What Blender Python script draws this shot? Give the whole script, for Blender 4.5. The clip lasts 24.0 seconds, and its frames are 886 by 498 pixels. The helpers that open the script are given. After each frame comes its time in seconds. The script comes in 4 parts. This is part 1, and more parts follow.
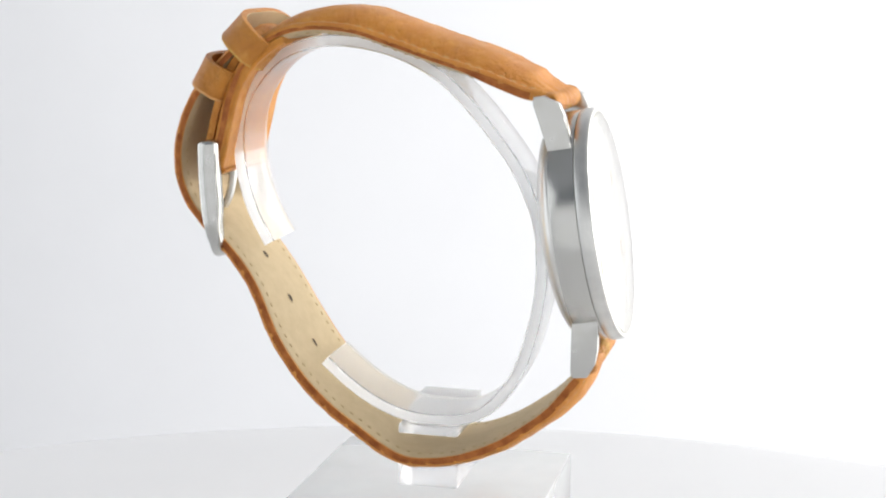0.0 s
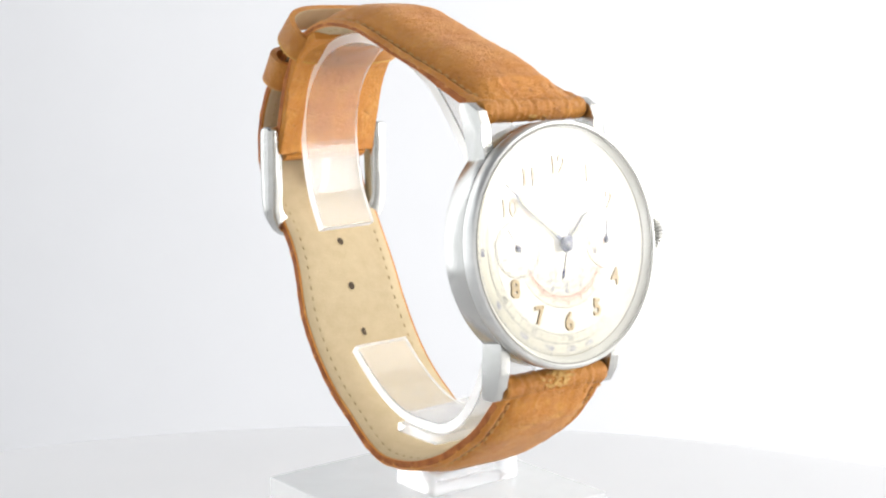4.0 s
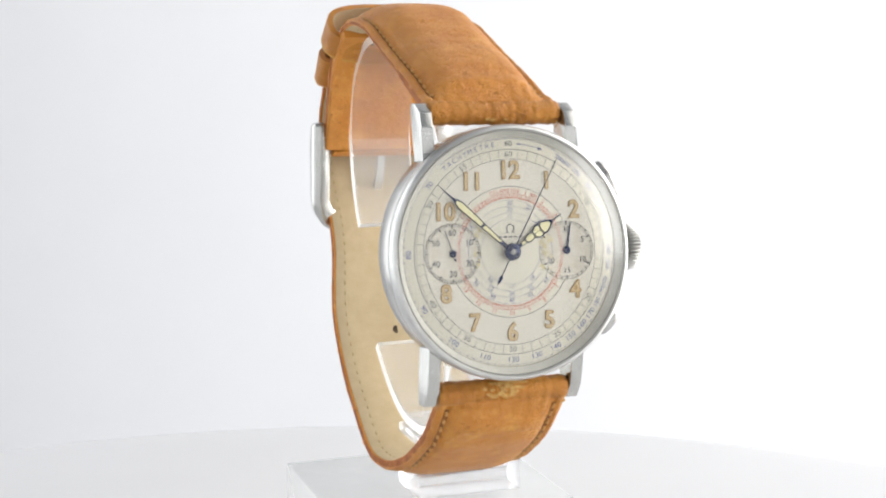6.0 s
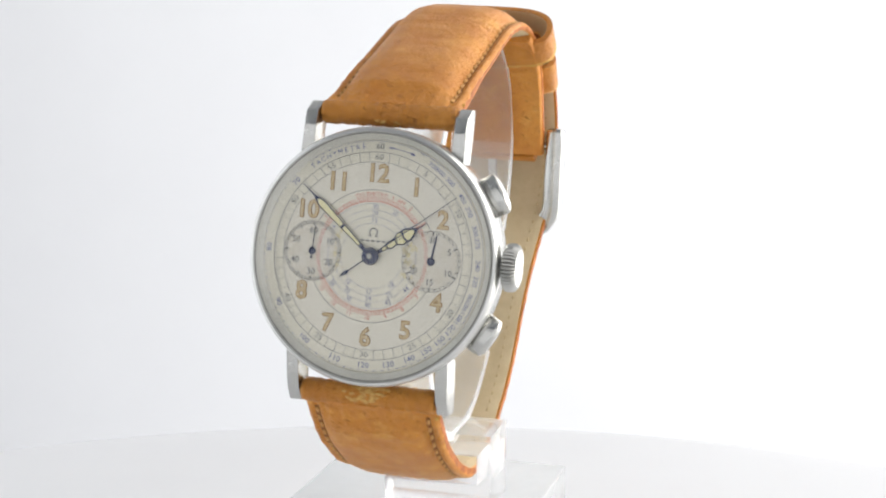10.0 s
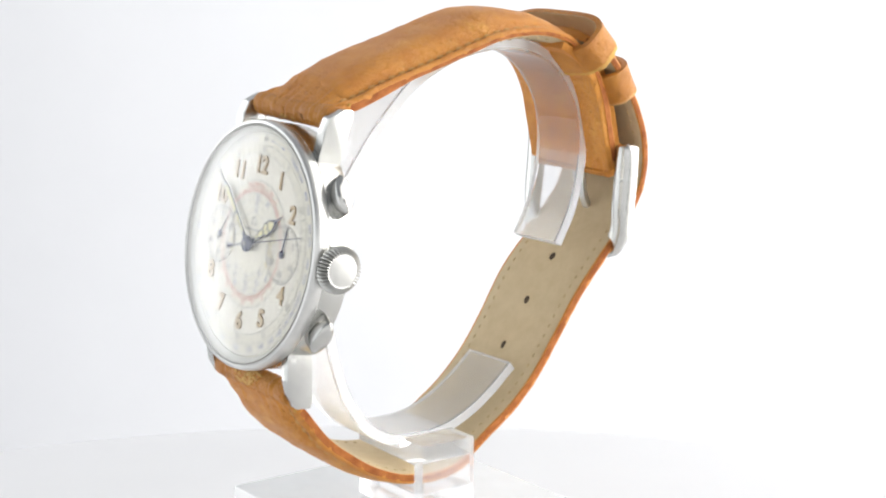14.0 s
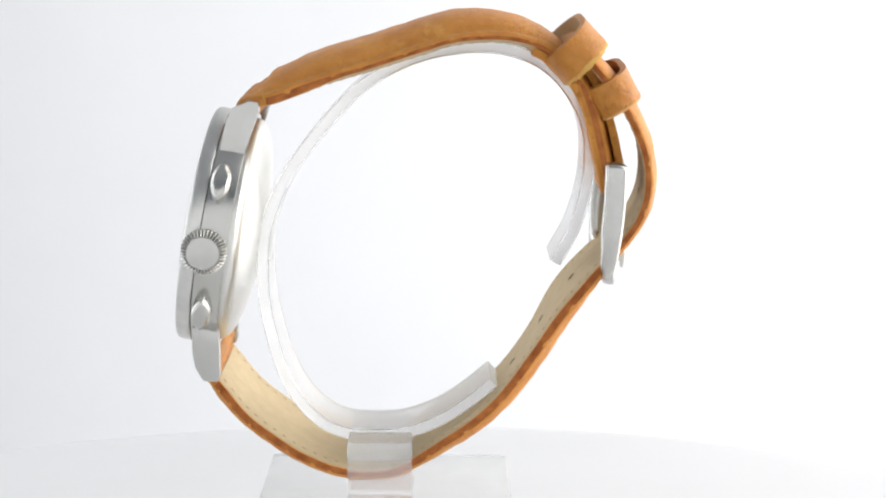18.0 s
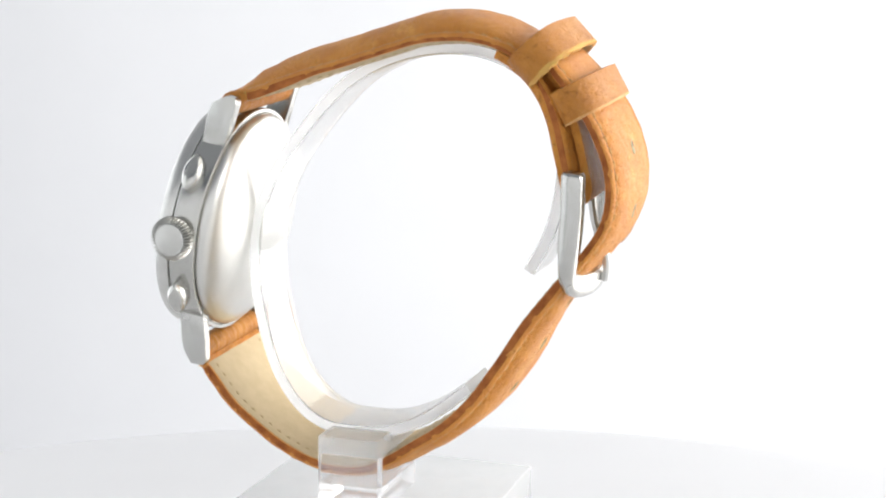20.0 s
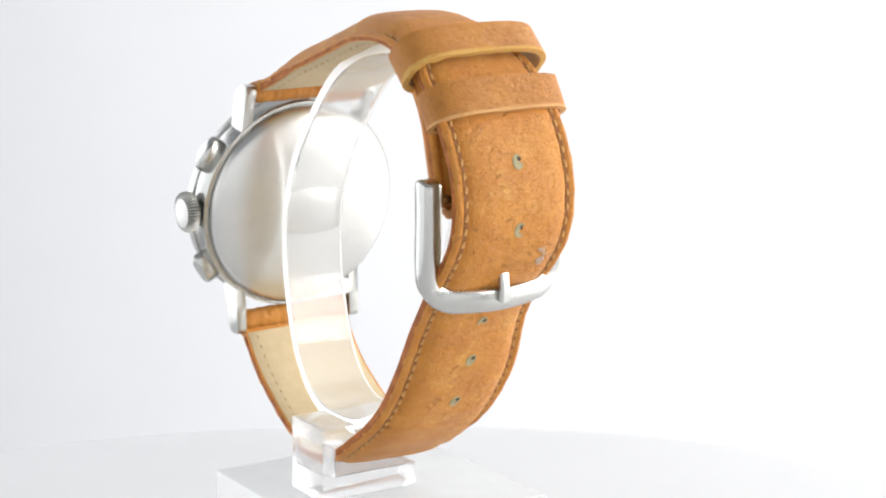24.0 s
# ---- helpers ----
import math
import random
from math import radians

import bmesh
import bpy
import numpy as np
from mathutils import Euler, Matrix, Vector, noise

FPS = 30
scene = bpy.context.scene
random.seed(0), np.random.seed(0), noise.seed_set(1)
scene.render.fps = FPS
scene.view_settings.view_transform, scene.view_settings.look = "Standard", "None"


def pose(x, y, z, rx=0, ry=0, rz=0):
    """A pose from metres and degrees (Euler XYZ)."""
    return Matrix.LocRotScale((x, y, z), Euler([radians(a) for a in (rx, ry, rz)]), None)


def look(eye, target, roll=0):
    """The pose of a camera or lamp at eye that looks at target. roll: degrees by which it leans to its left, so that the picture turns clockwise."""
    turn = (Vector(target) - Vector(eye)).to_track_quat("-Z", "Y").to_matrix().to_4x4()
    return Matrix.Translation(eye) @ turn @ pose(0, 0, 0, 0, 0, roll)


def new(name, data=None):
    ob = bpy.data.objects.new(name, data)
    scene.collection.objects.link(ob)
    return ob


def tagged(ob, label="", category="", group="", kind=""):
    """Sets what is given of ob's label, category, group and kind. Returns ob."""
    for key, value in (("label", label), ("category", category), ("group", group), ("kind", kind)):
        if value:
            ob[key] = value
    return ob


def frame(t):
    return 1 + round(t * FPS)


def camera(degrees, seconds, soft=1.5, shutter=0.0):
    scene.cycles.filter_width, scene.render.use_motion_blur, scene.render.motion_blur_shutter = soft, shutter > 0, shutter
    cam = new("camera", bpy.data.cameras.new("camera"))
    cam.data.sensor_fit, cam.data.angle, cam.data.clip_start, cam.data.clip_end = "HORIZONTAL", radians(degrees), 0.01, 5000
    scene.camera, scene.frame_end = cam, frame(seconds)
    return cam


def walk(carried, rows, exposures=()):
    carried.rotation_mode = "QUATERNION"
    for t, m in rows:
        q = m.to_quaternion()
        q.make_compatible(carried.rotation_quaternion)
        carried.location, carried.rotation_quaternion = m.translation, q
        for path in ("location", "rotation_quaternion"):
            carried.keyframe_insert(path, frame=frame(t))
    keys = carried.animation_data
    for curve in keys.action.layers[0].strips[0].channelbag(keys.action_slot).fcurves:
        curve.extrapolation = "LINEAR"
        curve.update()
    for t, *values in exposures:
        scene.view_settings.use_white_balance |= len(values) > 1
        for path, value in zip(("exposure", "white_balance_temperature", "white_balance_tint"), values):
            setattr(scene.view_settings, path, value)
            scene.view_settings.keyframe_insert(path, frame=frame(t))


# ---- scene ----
# ---------- camera ----------
cam = camera(29.69, 24.0, soft=2.1)
walk(cam, [(t, pose(0, -0.2730, 0.11732, 79.107, -0.309, -1.199)) for t in (0.0, 24.0)],
     [(0.0, -0.07), (5.0, -0.05), (8.0, -0.05), (10.5, -0.02), (13.0, 0.07), (16.0, 0.05), (18.5, 0.0), (21.0, 0.0), (24.0, 0.02)])

# ---------- world, lamps, exposure ----------
world = bpy.data.worlds.new("studio")
scene.world = world
world.use_nodes = True
world.node_tree.nodes["Background"].inputs["Color"].default_value = (0.82, 0.92, 1.08, 1)
world.node_tree.nodes["Background"].inputs["Strength"].default_value = 0.15
scene.view_settings.exposure = 0.0


def softbox(name, eye, target, sx, sy, watts, colour=(1, 1, 1)):
    lamp = bpy.data.lights.new(name, "AREA")
    lamp.shape, lamp.size, lamp.size_y, lamp.energy, lamp.color = "RECTANGLE", sx, sy, watts, colour
    ob = new(name, lamp)
    ob.matrix_world = look(eye, target)
    return ob


softbox("softbox_right", (0.60, 0.04, 0.30), (0, 0.04, 0.20), 0.80, 1.25, 4.9, (1.0, 0.98, 0.945))
softbox("softbox_key_right", (0.62, -0.155, 0.235), (0, -0.03, 0.08), 0.36, 0.27, 2.1, (1.0, 0.995, 0.98))
softbox("softbox_rear_right", (0.75, 0.36, 0.28), (0, 0, 0.16), 1.05, 1.40, 8.7, (1.0, 0.975, 0.93))
softbox("softbox_left", (-0.64, 0.02, 0.18), (0, 0, 0.08), 0.95, 0.75, 3.0, (0.95, 0.975, 1.0))
softbox("softbox_rear_left", (-0.56, 0.44, 0.16), (0, 0, 0.08), 0.44, 0.70, 1.3, (0.95, 0.975, 1.0))
softbox("diffuser_front", (0.0, -0.66, 0.08), (0, 0, 0.06), 1.70, 0.75, 3.7)
# unseen area lamp overhead, added to brighten dark reflections in the steel
softbox("overhead_fill", (0, 0.0, 0.95), (0, 0.001, 0), 1.7, 1.7, 2.1)
softbox("softbox_back", (0.80, 0.36, 0.22), (0.24, 0.85, -0.12), 0.40, 0.40, 3.9)

MM = 0.001


# ---------- materials ----------
def node(nt, kind, **inputs):
    n = nt.nodes.new(kind)
    for k, v in inputs.items():
        n.inputs[k.replace("_", " ")].default_value = v
    return n


def material(name, colour, rough=0.5, metal=0.0, second=None, scale=800.0, detail=6.0, bump=0.0, bump_scale=2000.0, spec=0.5,
             stretch=(1, 1, 1), rough_var=0.0, lo=0.35, hi=0.65):
    """A principled material with colour mottling at one scale and relief at another."""
    m = bpy.data.materials.new(name)
    m.use_nodes = True
    nt = m.node_tree
    bsdf = nt.nodes["Principled BSDF"]
    bsdf.inputs["Base Color"].default_value = (*colour, 1)
    bsdf.inputs["Roughness"].default_value = rough
    bsdf.inputs["Metallic"].default_value = metal
    bsdf.inputs["Specular IOR Level"].default_value = spec
    co = nt.nodes.new("ShaderNodeTexCoord")
    mp = nt.nodes.new("ShaderNodeMapping")
    mp.inputs["Scale"].default_value = stretch
    nt.links.new(co.outputs["Object"], mp.inputs["Vector"])
    if second or rough_var:
        ns = node(nt, "ShaderNodeTexNoise", Scale=scale, Detail=detail, Roughness=0.6)
        nt.links.new(mp.outputs["Vector"], ns.inputs["Vector"])
        if second:
            ramp = nt.nodes.new("ShaderNodeValToRGB")
            ramp.color_ramp.elements[0].position, ramp.color_ramp.elements[0].color = lo, (*colour, 1)
            ramp.color_ramp.elements[1].position, ramp.color_ramp.elements[1].color = hi, (*second, 1)
            nt.links.new(ns.outputs["Fac"], ramp.inputs["Fac"])
            nt.links.new(ramp.outputs["Color"], bsdf.inputs["Base Color"])
        if rough_var:
            mr = node(nt, "ShaderNodeMapRange")
            mr.inputs["To Min"].default_value, mr.inputs["To Max"].default_value = rough - rough_var, rough + rough_var
            nt.links.new(ns.outputs["Fac"], mr.inputs["Value"])
            nt.links.new(mr.outputs["Result"], bsdf.inputs["Roughness"])
    if bump:
        nb = node(nt, "ShaderNodeTexNoise", Scale=bump_scale, Detail=8.0, Roughness=0.65)
        nt.links.new(mp.outputs["Vector"], nb.inputs["Vector"])
        bp = node(nt, "ShaderNodeBump", Strength=bump, Distance=0.0002)
        nt.links.new(nb.outputs["Fac"], bp.inputs["Height"])
        nt.links.new(bp.outputs["Normal"], bsdf.inputs["Normal"])
    return m


def leather_material(name, base, dark, light, pores=0.32):
    """Tan hide: broad cloudy tone, fine strokes across the strap, sparse dark pores and pale patches, part rubbed, part
    painted highlight.
    """
    m = material(name, base, 0.42, 0, dark, 170.0, 8.0, spec=0.32, lo=0.33, hi=0.68)
    nt = m.node_tree
    bsdf = nt.nodes["Principled BSDF"]
    mp = next(n for n in nt.nodes if n.type == "MAPPING")
    ramp = next(n for n in nt.nodes if n.type == "VALTORGB")

    def noise_at(scale, stretch, detail=5.0, rough=0.6, bend=0.0):
        sm = nt.nodes.new("ShaderNodeMapping")
        sm.inputs["Scale"].default_value = stretch
        nt.links.new(mp.outputs["Vector"], sm.inputs["Vector"])
        n = node(nt, "ShaderNodeTexNoise", Scale=scale, Detail=detail, Roughness=rough, Distortion=bend)
        nt.links.new(sm.outputs["Vector"], n.inputs["Vector"])
        return n.outputs["Fac"]

    def between(value, lo, hi, top=1.0):
        r = node(nt, "ShaderNodeMapRange")
        r.inputs["From Min"].default_value, r.inputs["From Max"].default_value, r.inputs["To Max"].default_value = lo, hi, top
        nt.links.new(value, r.inputs["Value"])
        return r.outputs["Result"]

    def maths(kind, a, b):
        n = node(nt, "ShaderNodeMath")
        n.operation = kind
        for i, v in enumerate((a, b)):
            if isinstance(v, (int, float)):
                n.inputs[i].default_value = v
            else:
                nt.links.new(v, n.inputs[i])
        return n.outputs["Value"]

    def blend(fac, a, colour):
        n = nt.nodes.new("ShaderNodeMix")
        n.data_type = "RGBA"
        nt.links.new(fac, n.inputs["Factor"])
        nt.links.new(a, n.inputs["A"])
        n.inputs["B"].default_value = (*colour, 1)
        return n.outputs["Result"]
    # sparse pores, only in patches
    pm = nt.nodes.new("ShaderNodeMapping")
    pm.inputs["Scale"].default_value = (0.75, 1.25, 1.25)
    nt.links.new(mp.outputs["Vector"], pm.inputs["Vector"])
    vo = node(nt, "ShaderNodeTexVoronoi", Scale=620.0, Randomness=1.0)
    nt.links.new(pm.outputs["Vector"], vo.inputs["Vector"])
    dot = maths("SUBTRACT", 1.0, between(vo.outputs["Distance"], 0.05, 0.17))
    pore = maths("MULTIPLY", dot, between(noise_at(120.0, (1, 1, 1), 3.0), 0.45, 0.53))
    # short strokes across the strap, and creases
    stroke = noise_at(1050.0, (0.95, 1.0, 1.0), 8.0, 0.72, 0.5)
    crease = between(noise_at(800.0, (0.85, 1.1, 1.1), 7.0, 0.72, 1.2), 0.60, 0.68)
    cloud = noise_at(60.0, (1, 1, 1), 4.0)
    colour = blend(between(stroke, 0.48, 0.72, 0.45), ramp.outputs["Color"], [c * 0.82 for c in dark])
    colour = blend(maths("MULTIPLY", crease, 0.30), colour, [c * 0.66 for c in dark])
    # pale colour for rubbed hide and for golden highlights on it
    rub_highlight = maths("MULTIPLY", between(noise_at(420.0, (0.8, 1.0, 1.0), 7.0, 0.72), 0.52, 0.72, 0.85), between(cloud, 0.40, 0.62))
    colour = blend(rub_highlight, colour, light)
    colour = blend(maths("MULTIPLY", pore, pores), colour, [c * 0.30 for c in dark])
    nt.links.new(colour, bsdf.inputs["Base Color"])
    grain = noise_at(2300.0, (0.8, 1.0, 1.0), 5.0)
    height = maths("ADD", maths("MULTIPLY", grain, 0.3), maths("MULTIPLY", stroke, 1.3))
    height = maths("ADD", height, maths("MULTIPLY", noise_at(330.0, (0.9, 1.0, 1.0), 4.0), 1.5))
    height = maths("SUBTRACT", height, maths("ADD", maths("MULTIPLY", crease, 0.8), maths("MULTIPLY", pore, pores * 1.6)))
    bp = node(nt, "ShaderNodeBump", Strength=1.0, Distance=0.00042)
    nt.links.new(height, bp.inputs["Height"])
    nt.links.new(bp.outputs["Normal"], bsdf.inputs["Normal"])
    gloss = between(cloud, 0.3, 0.7)
    nt.links.new(maths("ADD", maths("MULTIPLY", gloss, -0.14), 0.50), bsdf.inputs["Roughness"])
    return m


def crystal_material():
    """Thin domed crystal: clear, with a gloss by Fresnel."""
    m = bpy.data.materials.new("acrylic_crystal")
    m.use_nodes = True
    nt = m.node_tree
    nt.nodes.remove(nt.nodes["Principled BSDF"])
    out = nt.nodes["Material Output"]
    lw = node(nt, "ShaderNodeLayerWeight", Blend=0.5)
    pw = node(nt, "ShaderNodeMath")
    pw.operation, pw.inputs[1].default_value = "POWER", 4.0
    fr = node(nt, "ShaderNodeMath")
    fr.operation, fr.inputs[1].default_value, fr.inputs[2].default_value = "MULTIPLY_ADD", 0.95, 0.044
    nt.links.new(lw.outputs["Facing"], pw.inputs[0])
    nt.links.new(pw.outputs["Value"], fr.inputs[0])
    tr = nt.nodes.new("ShaderNodeBsdfTransparent")
    gl = node(nt, "ShaderNodeBsdfGlossy", Roughness=0.15)
    mx = nt.nodes.new("ShaderNodeMixShader")
    nt.links.new(fr.outputs["Value"], mx.inputs[0])
    nt.links.new(tr.outputs[0], mx.inputs[1])
    nt.links.new(gl.outputs[0], mx.inputs[2])
    nt.links.new(mx.outputs[0], out.inputs["Surface"])
    return m


def acrylic_material(name, haze, gloss=0.045, rough=0.03, tint=(0.985, 0.985, 0.99), milk=(0.9, 0.9, 0.91)):
    """Clear plastic sheet: see-through, a little milky, glossy by angle."""
    m = bpy.data.materials.new(name)
    m.use_nodes = True
    nt = m.node_tree
    nt.nodes.remove(nt.nodes["Principled BSDF"])
    out = nt.nodes["Material Output"]
    lw = node(nt, "ShaderNodeLayerWeight", Blend=0.5)
    pw = node(nt, "ShaderNodeMath")
    pw.operation, pw.inputs[1].default_value = "POWER", 4.0
    fr = node(nt, "ShaderNodeMath")
    fr.operation, fr.inputs[1].default_value, fr.inputs[2].default_value = "MULTIPLY_ADD", 0.85, gloss
    nt.links.new(lw.outputs["Facing"], pw.inputs[0])
    nt.links.new(pw.outputs["Value"], fr.inputs[0])
    tr = nt.nodes.new("ShaderNodeBsdfTransparent")
    tr.inputs["Color"].default_value = (*tint, 1)
    df = nt.nodes.new("ShaderNodeBsdfDiffuse")
    df.inputs["Color"].default_value = (*milk, 1)
    tl = nt.nodes.new("ShaderNodeBsdfTranslucent")
    tl.inputs["Color"].default_value = (*milk, 1)
    half = nt.nodes.new("ShaderNodeMixShader")
    half.inputs[0].default_value = 0.75
    nt.links.new(df.outputs[0], half.inputs[1])
    nt.links.new(tl.outputs[0], half.inputs[2])
    co = nt.nodes.new("ShaderNodeTexCoord")
    ns = node(nt, "ShaderNodeTexNoise", Scale=120.0, Detail=4.0)
    nt.links.new(co.outputs["Object"], ns.inputs["Vector"])
    hz = node(nt, "ShaderNodeMapRange")
    hz.inputs["To Min"].default_value, hz.inputs["To Max"].default_value = haze * 0.9, haze * 1.1
    nt.links.new(ns.outputs["Fac"], hz.inputs["Value"])
    body = nt.nodes.new("ShaderNodeMixShader")
    nt.links.new(hz.outputs["Result"], body.inputs[0])
    nt.links.new(tr.outputs[0], body.inputs[1])
    nt.links.new(half.outputs[0], body.inputs[2])
    gl = node(nt, "ShaderNodeBsdfGlossy", Roughness=rough)
    mx = nt.nodes.new("ShaderNodeMixShader")
    nt.links.new(fr.outputs["Value"], mx.inputs[0])
    nt.links.new(body.outputs[0], mx.inputs[1])
    nt.links.new(gl.outputs[0], mx.inputs[2])
    nt.links.new(mx.outputs[0], out.inputs["Surface"])
    return m


def cast_acrylic(name, haze, rough=0.0, tint=(0.985, 0.988, 0.99), milk=(0.92, 0.925, 0.93)):
    """Solid clear acrylic that bends the light, with a faint milkiness mixed in."""
    m = bpy.data.materials.new(name)
    m.use_nodes = True
    nt = m.node_tree
    nt.nodes.remove(nt.nodes["Principled BSDF"])
    gl = node(nt, "ShaderNodeBsdfGlass", Roughness=rough, IOR=1.49, Color=(*tint, 1))
    tl = node(nt, "ShaderNodeBsdfTranslucent", Color=(*milk, 1))
    df = node(nt, "ShaderNodeBsdfDiffuse", Color=(*milk, 1))
    half = nt.nodes.new("ShaderNodeMixShader")
    nt.links.new(tl.outputs[0], half.inputs[1])
    nt.links.new(df.outputs[0], half.inputs[2])
    co = nt.nodes.new("ShaderNodeTexCoord")
    ns = node(nt, "ShaderNodeTexNoise", Scale=140.0, Detail=5.0, Roughness=0.65)
    nt.links.new(co.outputs["Object"], ns.inputs["Vector"])
    hz = node(nt, "ShaderNodeMapRange")
    hz.inputs["To Min"].default_value, hz.inputs["To Max"].default_value = haze * 0.6, haze * 1.4
    nt.links.new(ns.outputs["Fac"], hz.inputs["Value"])
    mx = nt.nodes.new("ShaderNodeMixShader")
    nt.links.new(hz.outputs["Result"], mx.inputs[0])
    nt.links.new(gl.outputs[0], mx.inputs[1])
    nt.links.new(half.outputs[0], mx.inputs[2])
    nt.links.new(mx.outputs[0], nt.nodes["Material Output"].inputs["Surface"])
    return m


LEATHER = leather_material("tan_leather", (0.70, 0.298, 0.053), (0.59, 0.220, 0.036), (0.84, 0.45, 0.105))
KEEPER_LEATHER = leather_material("darker_tan_leather", (0.59, 0.245, 0.040), (0.48, 0.178, 0.027), (0.70, 0.34, 0.075), 0.15)
LEATHER_EDGE = material("leather_edge", (0.45, 0.155, 0.042), 0.55, 0, (0.25, 0.072, 0.019), 480.0, bump=0.6, spec=0.12)
LINING = material("beige_lining", (0.57, 0.455, 0.285), 0.7, 0, (0.52, 0.41, 0.25), 420.0, bump=0.35, bump_scale=2600.0, spec=0.2)
SEAM = material("dark_seam", (0.22, 0.082, 0.022), 0.8, 0, (0.32, 0.125, 0.035), 2500.0, bump=0.4)
THREAD = material("ochre_thread", (0.68, 0.40, 0.155), 0.7, 0, (0.54, 0.28, 0.09), 3000.0, bump=0.5, bump_scale=9000.0, spec=0.2)
HOLE_OLIVE = material("olive_hole", (0.42, 0.36, 0.20), 0.6, 0, (0.30, 0.25, 0.13), 1500.0, bump=0.3)
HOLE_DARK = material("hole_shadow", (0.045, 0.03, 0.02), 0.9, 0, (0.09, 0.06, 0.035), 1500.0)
LINING_THREAD = material("pale_lining_thread", (0.52, 0.41, 0.24), 0.8, 0, (0.42, 0.31, 0.17), 2500.0, spec=0.2)
RAW_EDGE = material("raw_cut_edge", (0.66, 0.37, 0.14), 0.7, 0, (0.56, 0.27, 0.08), 1500.0, bump=0.5)
FRAYED = material("frayed_cut_edge", (0.62, 0.38, 0.085), 0.8, 0, (0.60, 0.30, 0.08), 1200.0, bump=0.9, bump_scale=4000.0)
BARE_LEATHER = material("raw_leather_scuff", (0.66, 0.41, 0.12), 0.7, 0, (0.46, 0.22, 0.05), 1400.0, bump=0.8, bump_scale=3000.0)
STAIN = material("grey_scuff", (0.42, 0.33, 0.30), 0.7, 0, (0.50, 0.29, 0.13), 1300.0, bump=0.5)
STEEL = material("brushed_steel", (0.53, 0.526, 0.496), 0.24, 1.0, (0.56, 0.555, 0.535), 260.0, rough_var=0.05)
POLISHED = material("polished_steel", (0.68, 0.676, 0.65), 0.36, 1.0, (0.60, 0.60, 0.58), 300.0, rough_var=0.04)
MIRROR = material("mirror_steel", (0.68, 0.675, 0.65), 0.32, 1.0, (0.65, 0.645, 0.62), 300.0, rough_var=0.03)
SATIN = material("satin_steel", (0.53, 0.526, 0.496), 0.26, 1.0, (0.57, 0.565, 0.545), 420.0, bump=0.02, bump_scale=5000.0, rough_var=0.04)
CROWN_STEEL = material("crown_steel", (0.60, 0.595, 0.57), 0.40, 1.0, (0.56, 0.555, 0.53), 420.0, rough_var=0.04)
DIAL = material("silvered_dial", (0.605, 0.575, 0.466), 0.34, 0.27, (0.63, 0.595, 0.488), 220.0, bump=0.02, bump_scale=6000.0)
SUBDIAL = material("silvered_subdial", (0.53, 0.488, 0.39), 0.36, 0.3, (0.60, 0.57, 0.49), 350.0)
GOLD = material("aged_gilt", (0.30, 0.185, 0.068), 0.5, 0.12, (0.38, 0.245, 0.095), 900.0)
GILT_FACE = material("pale_gilt_face", (0.51, 0.385, 0.195), 0.6, 0.0, (0.56, 0.445, 0.26), 1800.0)
HOUR_RING = material("satin_hour_ring", (0.60, 0.569, 0.477), 0.33, 0.27, (0.625, 0.592, 0.50), 240.0)
REHAUT = material("polished_inner_wall", (0.62, 0.605, 0.54), 0.40, 0.25, (0.57, 0.56, 0.50), 500.0)
PATINA = material("yellow_patina", (0.57, 0.50, 0.28), 0.5, 0.15, (0.55, 0.49, 0.33), 900.0)
LUME = material("aged_lume", (0.72, 0.69, 0.42), 0.7, 0, (0.64, 0.58, 0.32), 1500.0, spec=0.2)
BLUED = material("blued_steel", (0.018, 0.024, 0.060), 0.32, 0.6, (0.030, 0.038, 0.085), 900.0)
INK_BLACK = material("black_ink", (0.07, 0.07, 0.075), 0.6, 0, (0.15, 0.15, 0.15), 3000.0)
INK_BLUE = material("blue_ink", (0.115, 0.125, 0.25), 0.6, 0, (0.18, 0.19, 0.31), 3000.0)
INK_RED = material("red_ink", (0.52, 0.09, 0.055), 0.6, 0, (0.55, 0.15, 0.10), 3000.0)
GASKET = material("dark_gasket", (0.24, 0.235, 0.21), 0.5, 0.3, (0.34, 0.33, 0.30), 900.0)
CRYSTAL = crystal_material()
ACRYLIC = cast_acrylic("clear_acrylic", 0.20, 0.10, milk=(0.80, 0.805, 0.815))
SAWN = cast_acrylic("sawn_acrylic_edge", 0.48, 0.3)
FROSTED = acrylic_material("cast_acrylic_block", 0.46, 0.02, 0.2, (0.94, 0.945, 0.945), (0.76, 0.77, 0.77))
TABLE = material("white_laminate", (0.66, 0.662, 0.673), 0.45, 0, (0.68, 0.682, 0.693), 12.0, bump=0.02, bump_scale=400.0, spec=0.3)
PAPER = material("white_paper", (0.765, 0.767, 0.782), 0.9, 0, (0.745, 0.747, 0.762), 6.0, bump=0.03, bump_scale=150.0, spec=0.1)


# ---------- mesh helpers (millimetres in, metres out) ----------
def part(name, bm, mat, parent=None, label="", smooth=True, angle=35):
    bmesh.ops.remove_doubles(bm, verts=bm.verts, dist=1e-5)
    bmesh.ops.recalc_face_normals(bm, faces=bm.faces)
    for v in bm.verts:
        v.co *= MM
    lim = radians(angle)
    for f in bm.faces:
        f.smooth = smooth
    for e in bm.edges:
        e.smooth = len(e.link_faces) == 2 and e.calc_face_angle(0) < lim
    me = bpy.data.meshes.new(name)
    bm.to_mesh(me)
    bm.free()
    me.materials.append(mat)
    ob = new(name, me)
    if parent:
        ob.parent = parent
    if label:
        tagged(ob, label)
    return ob


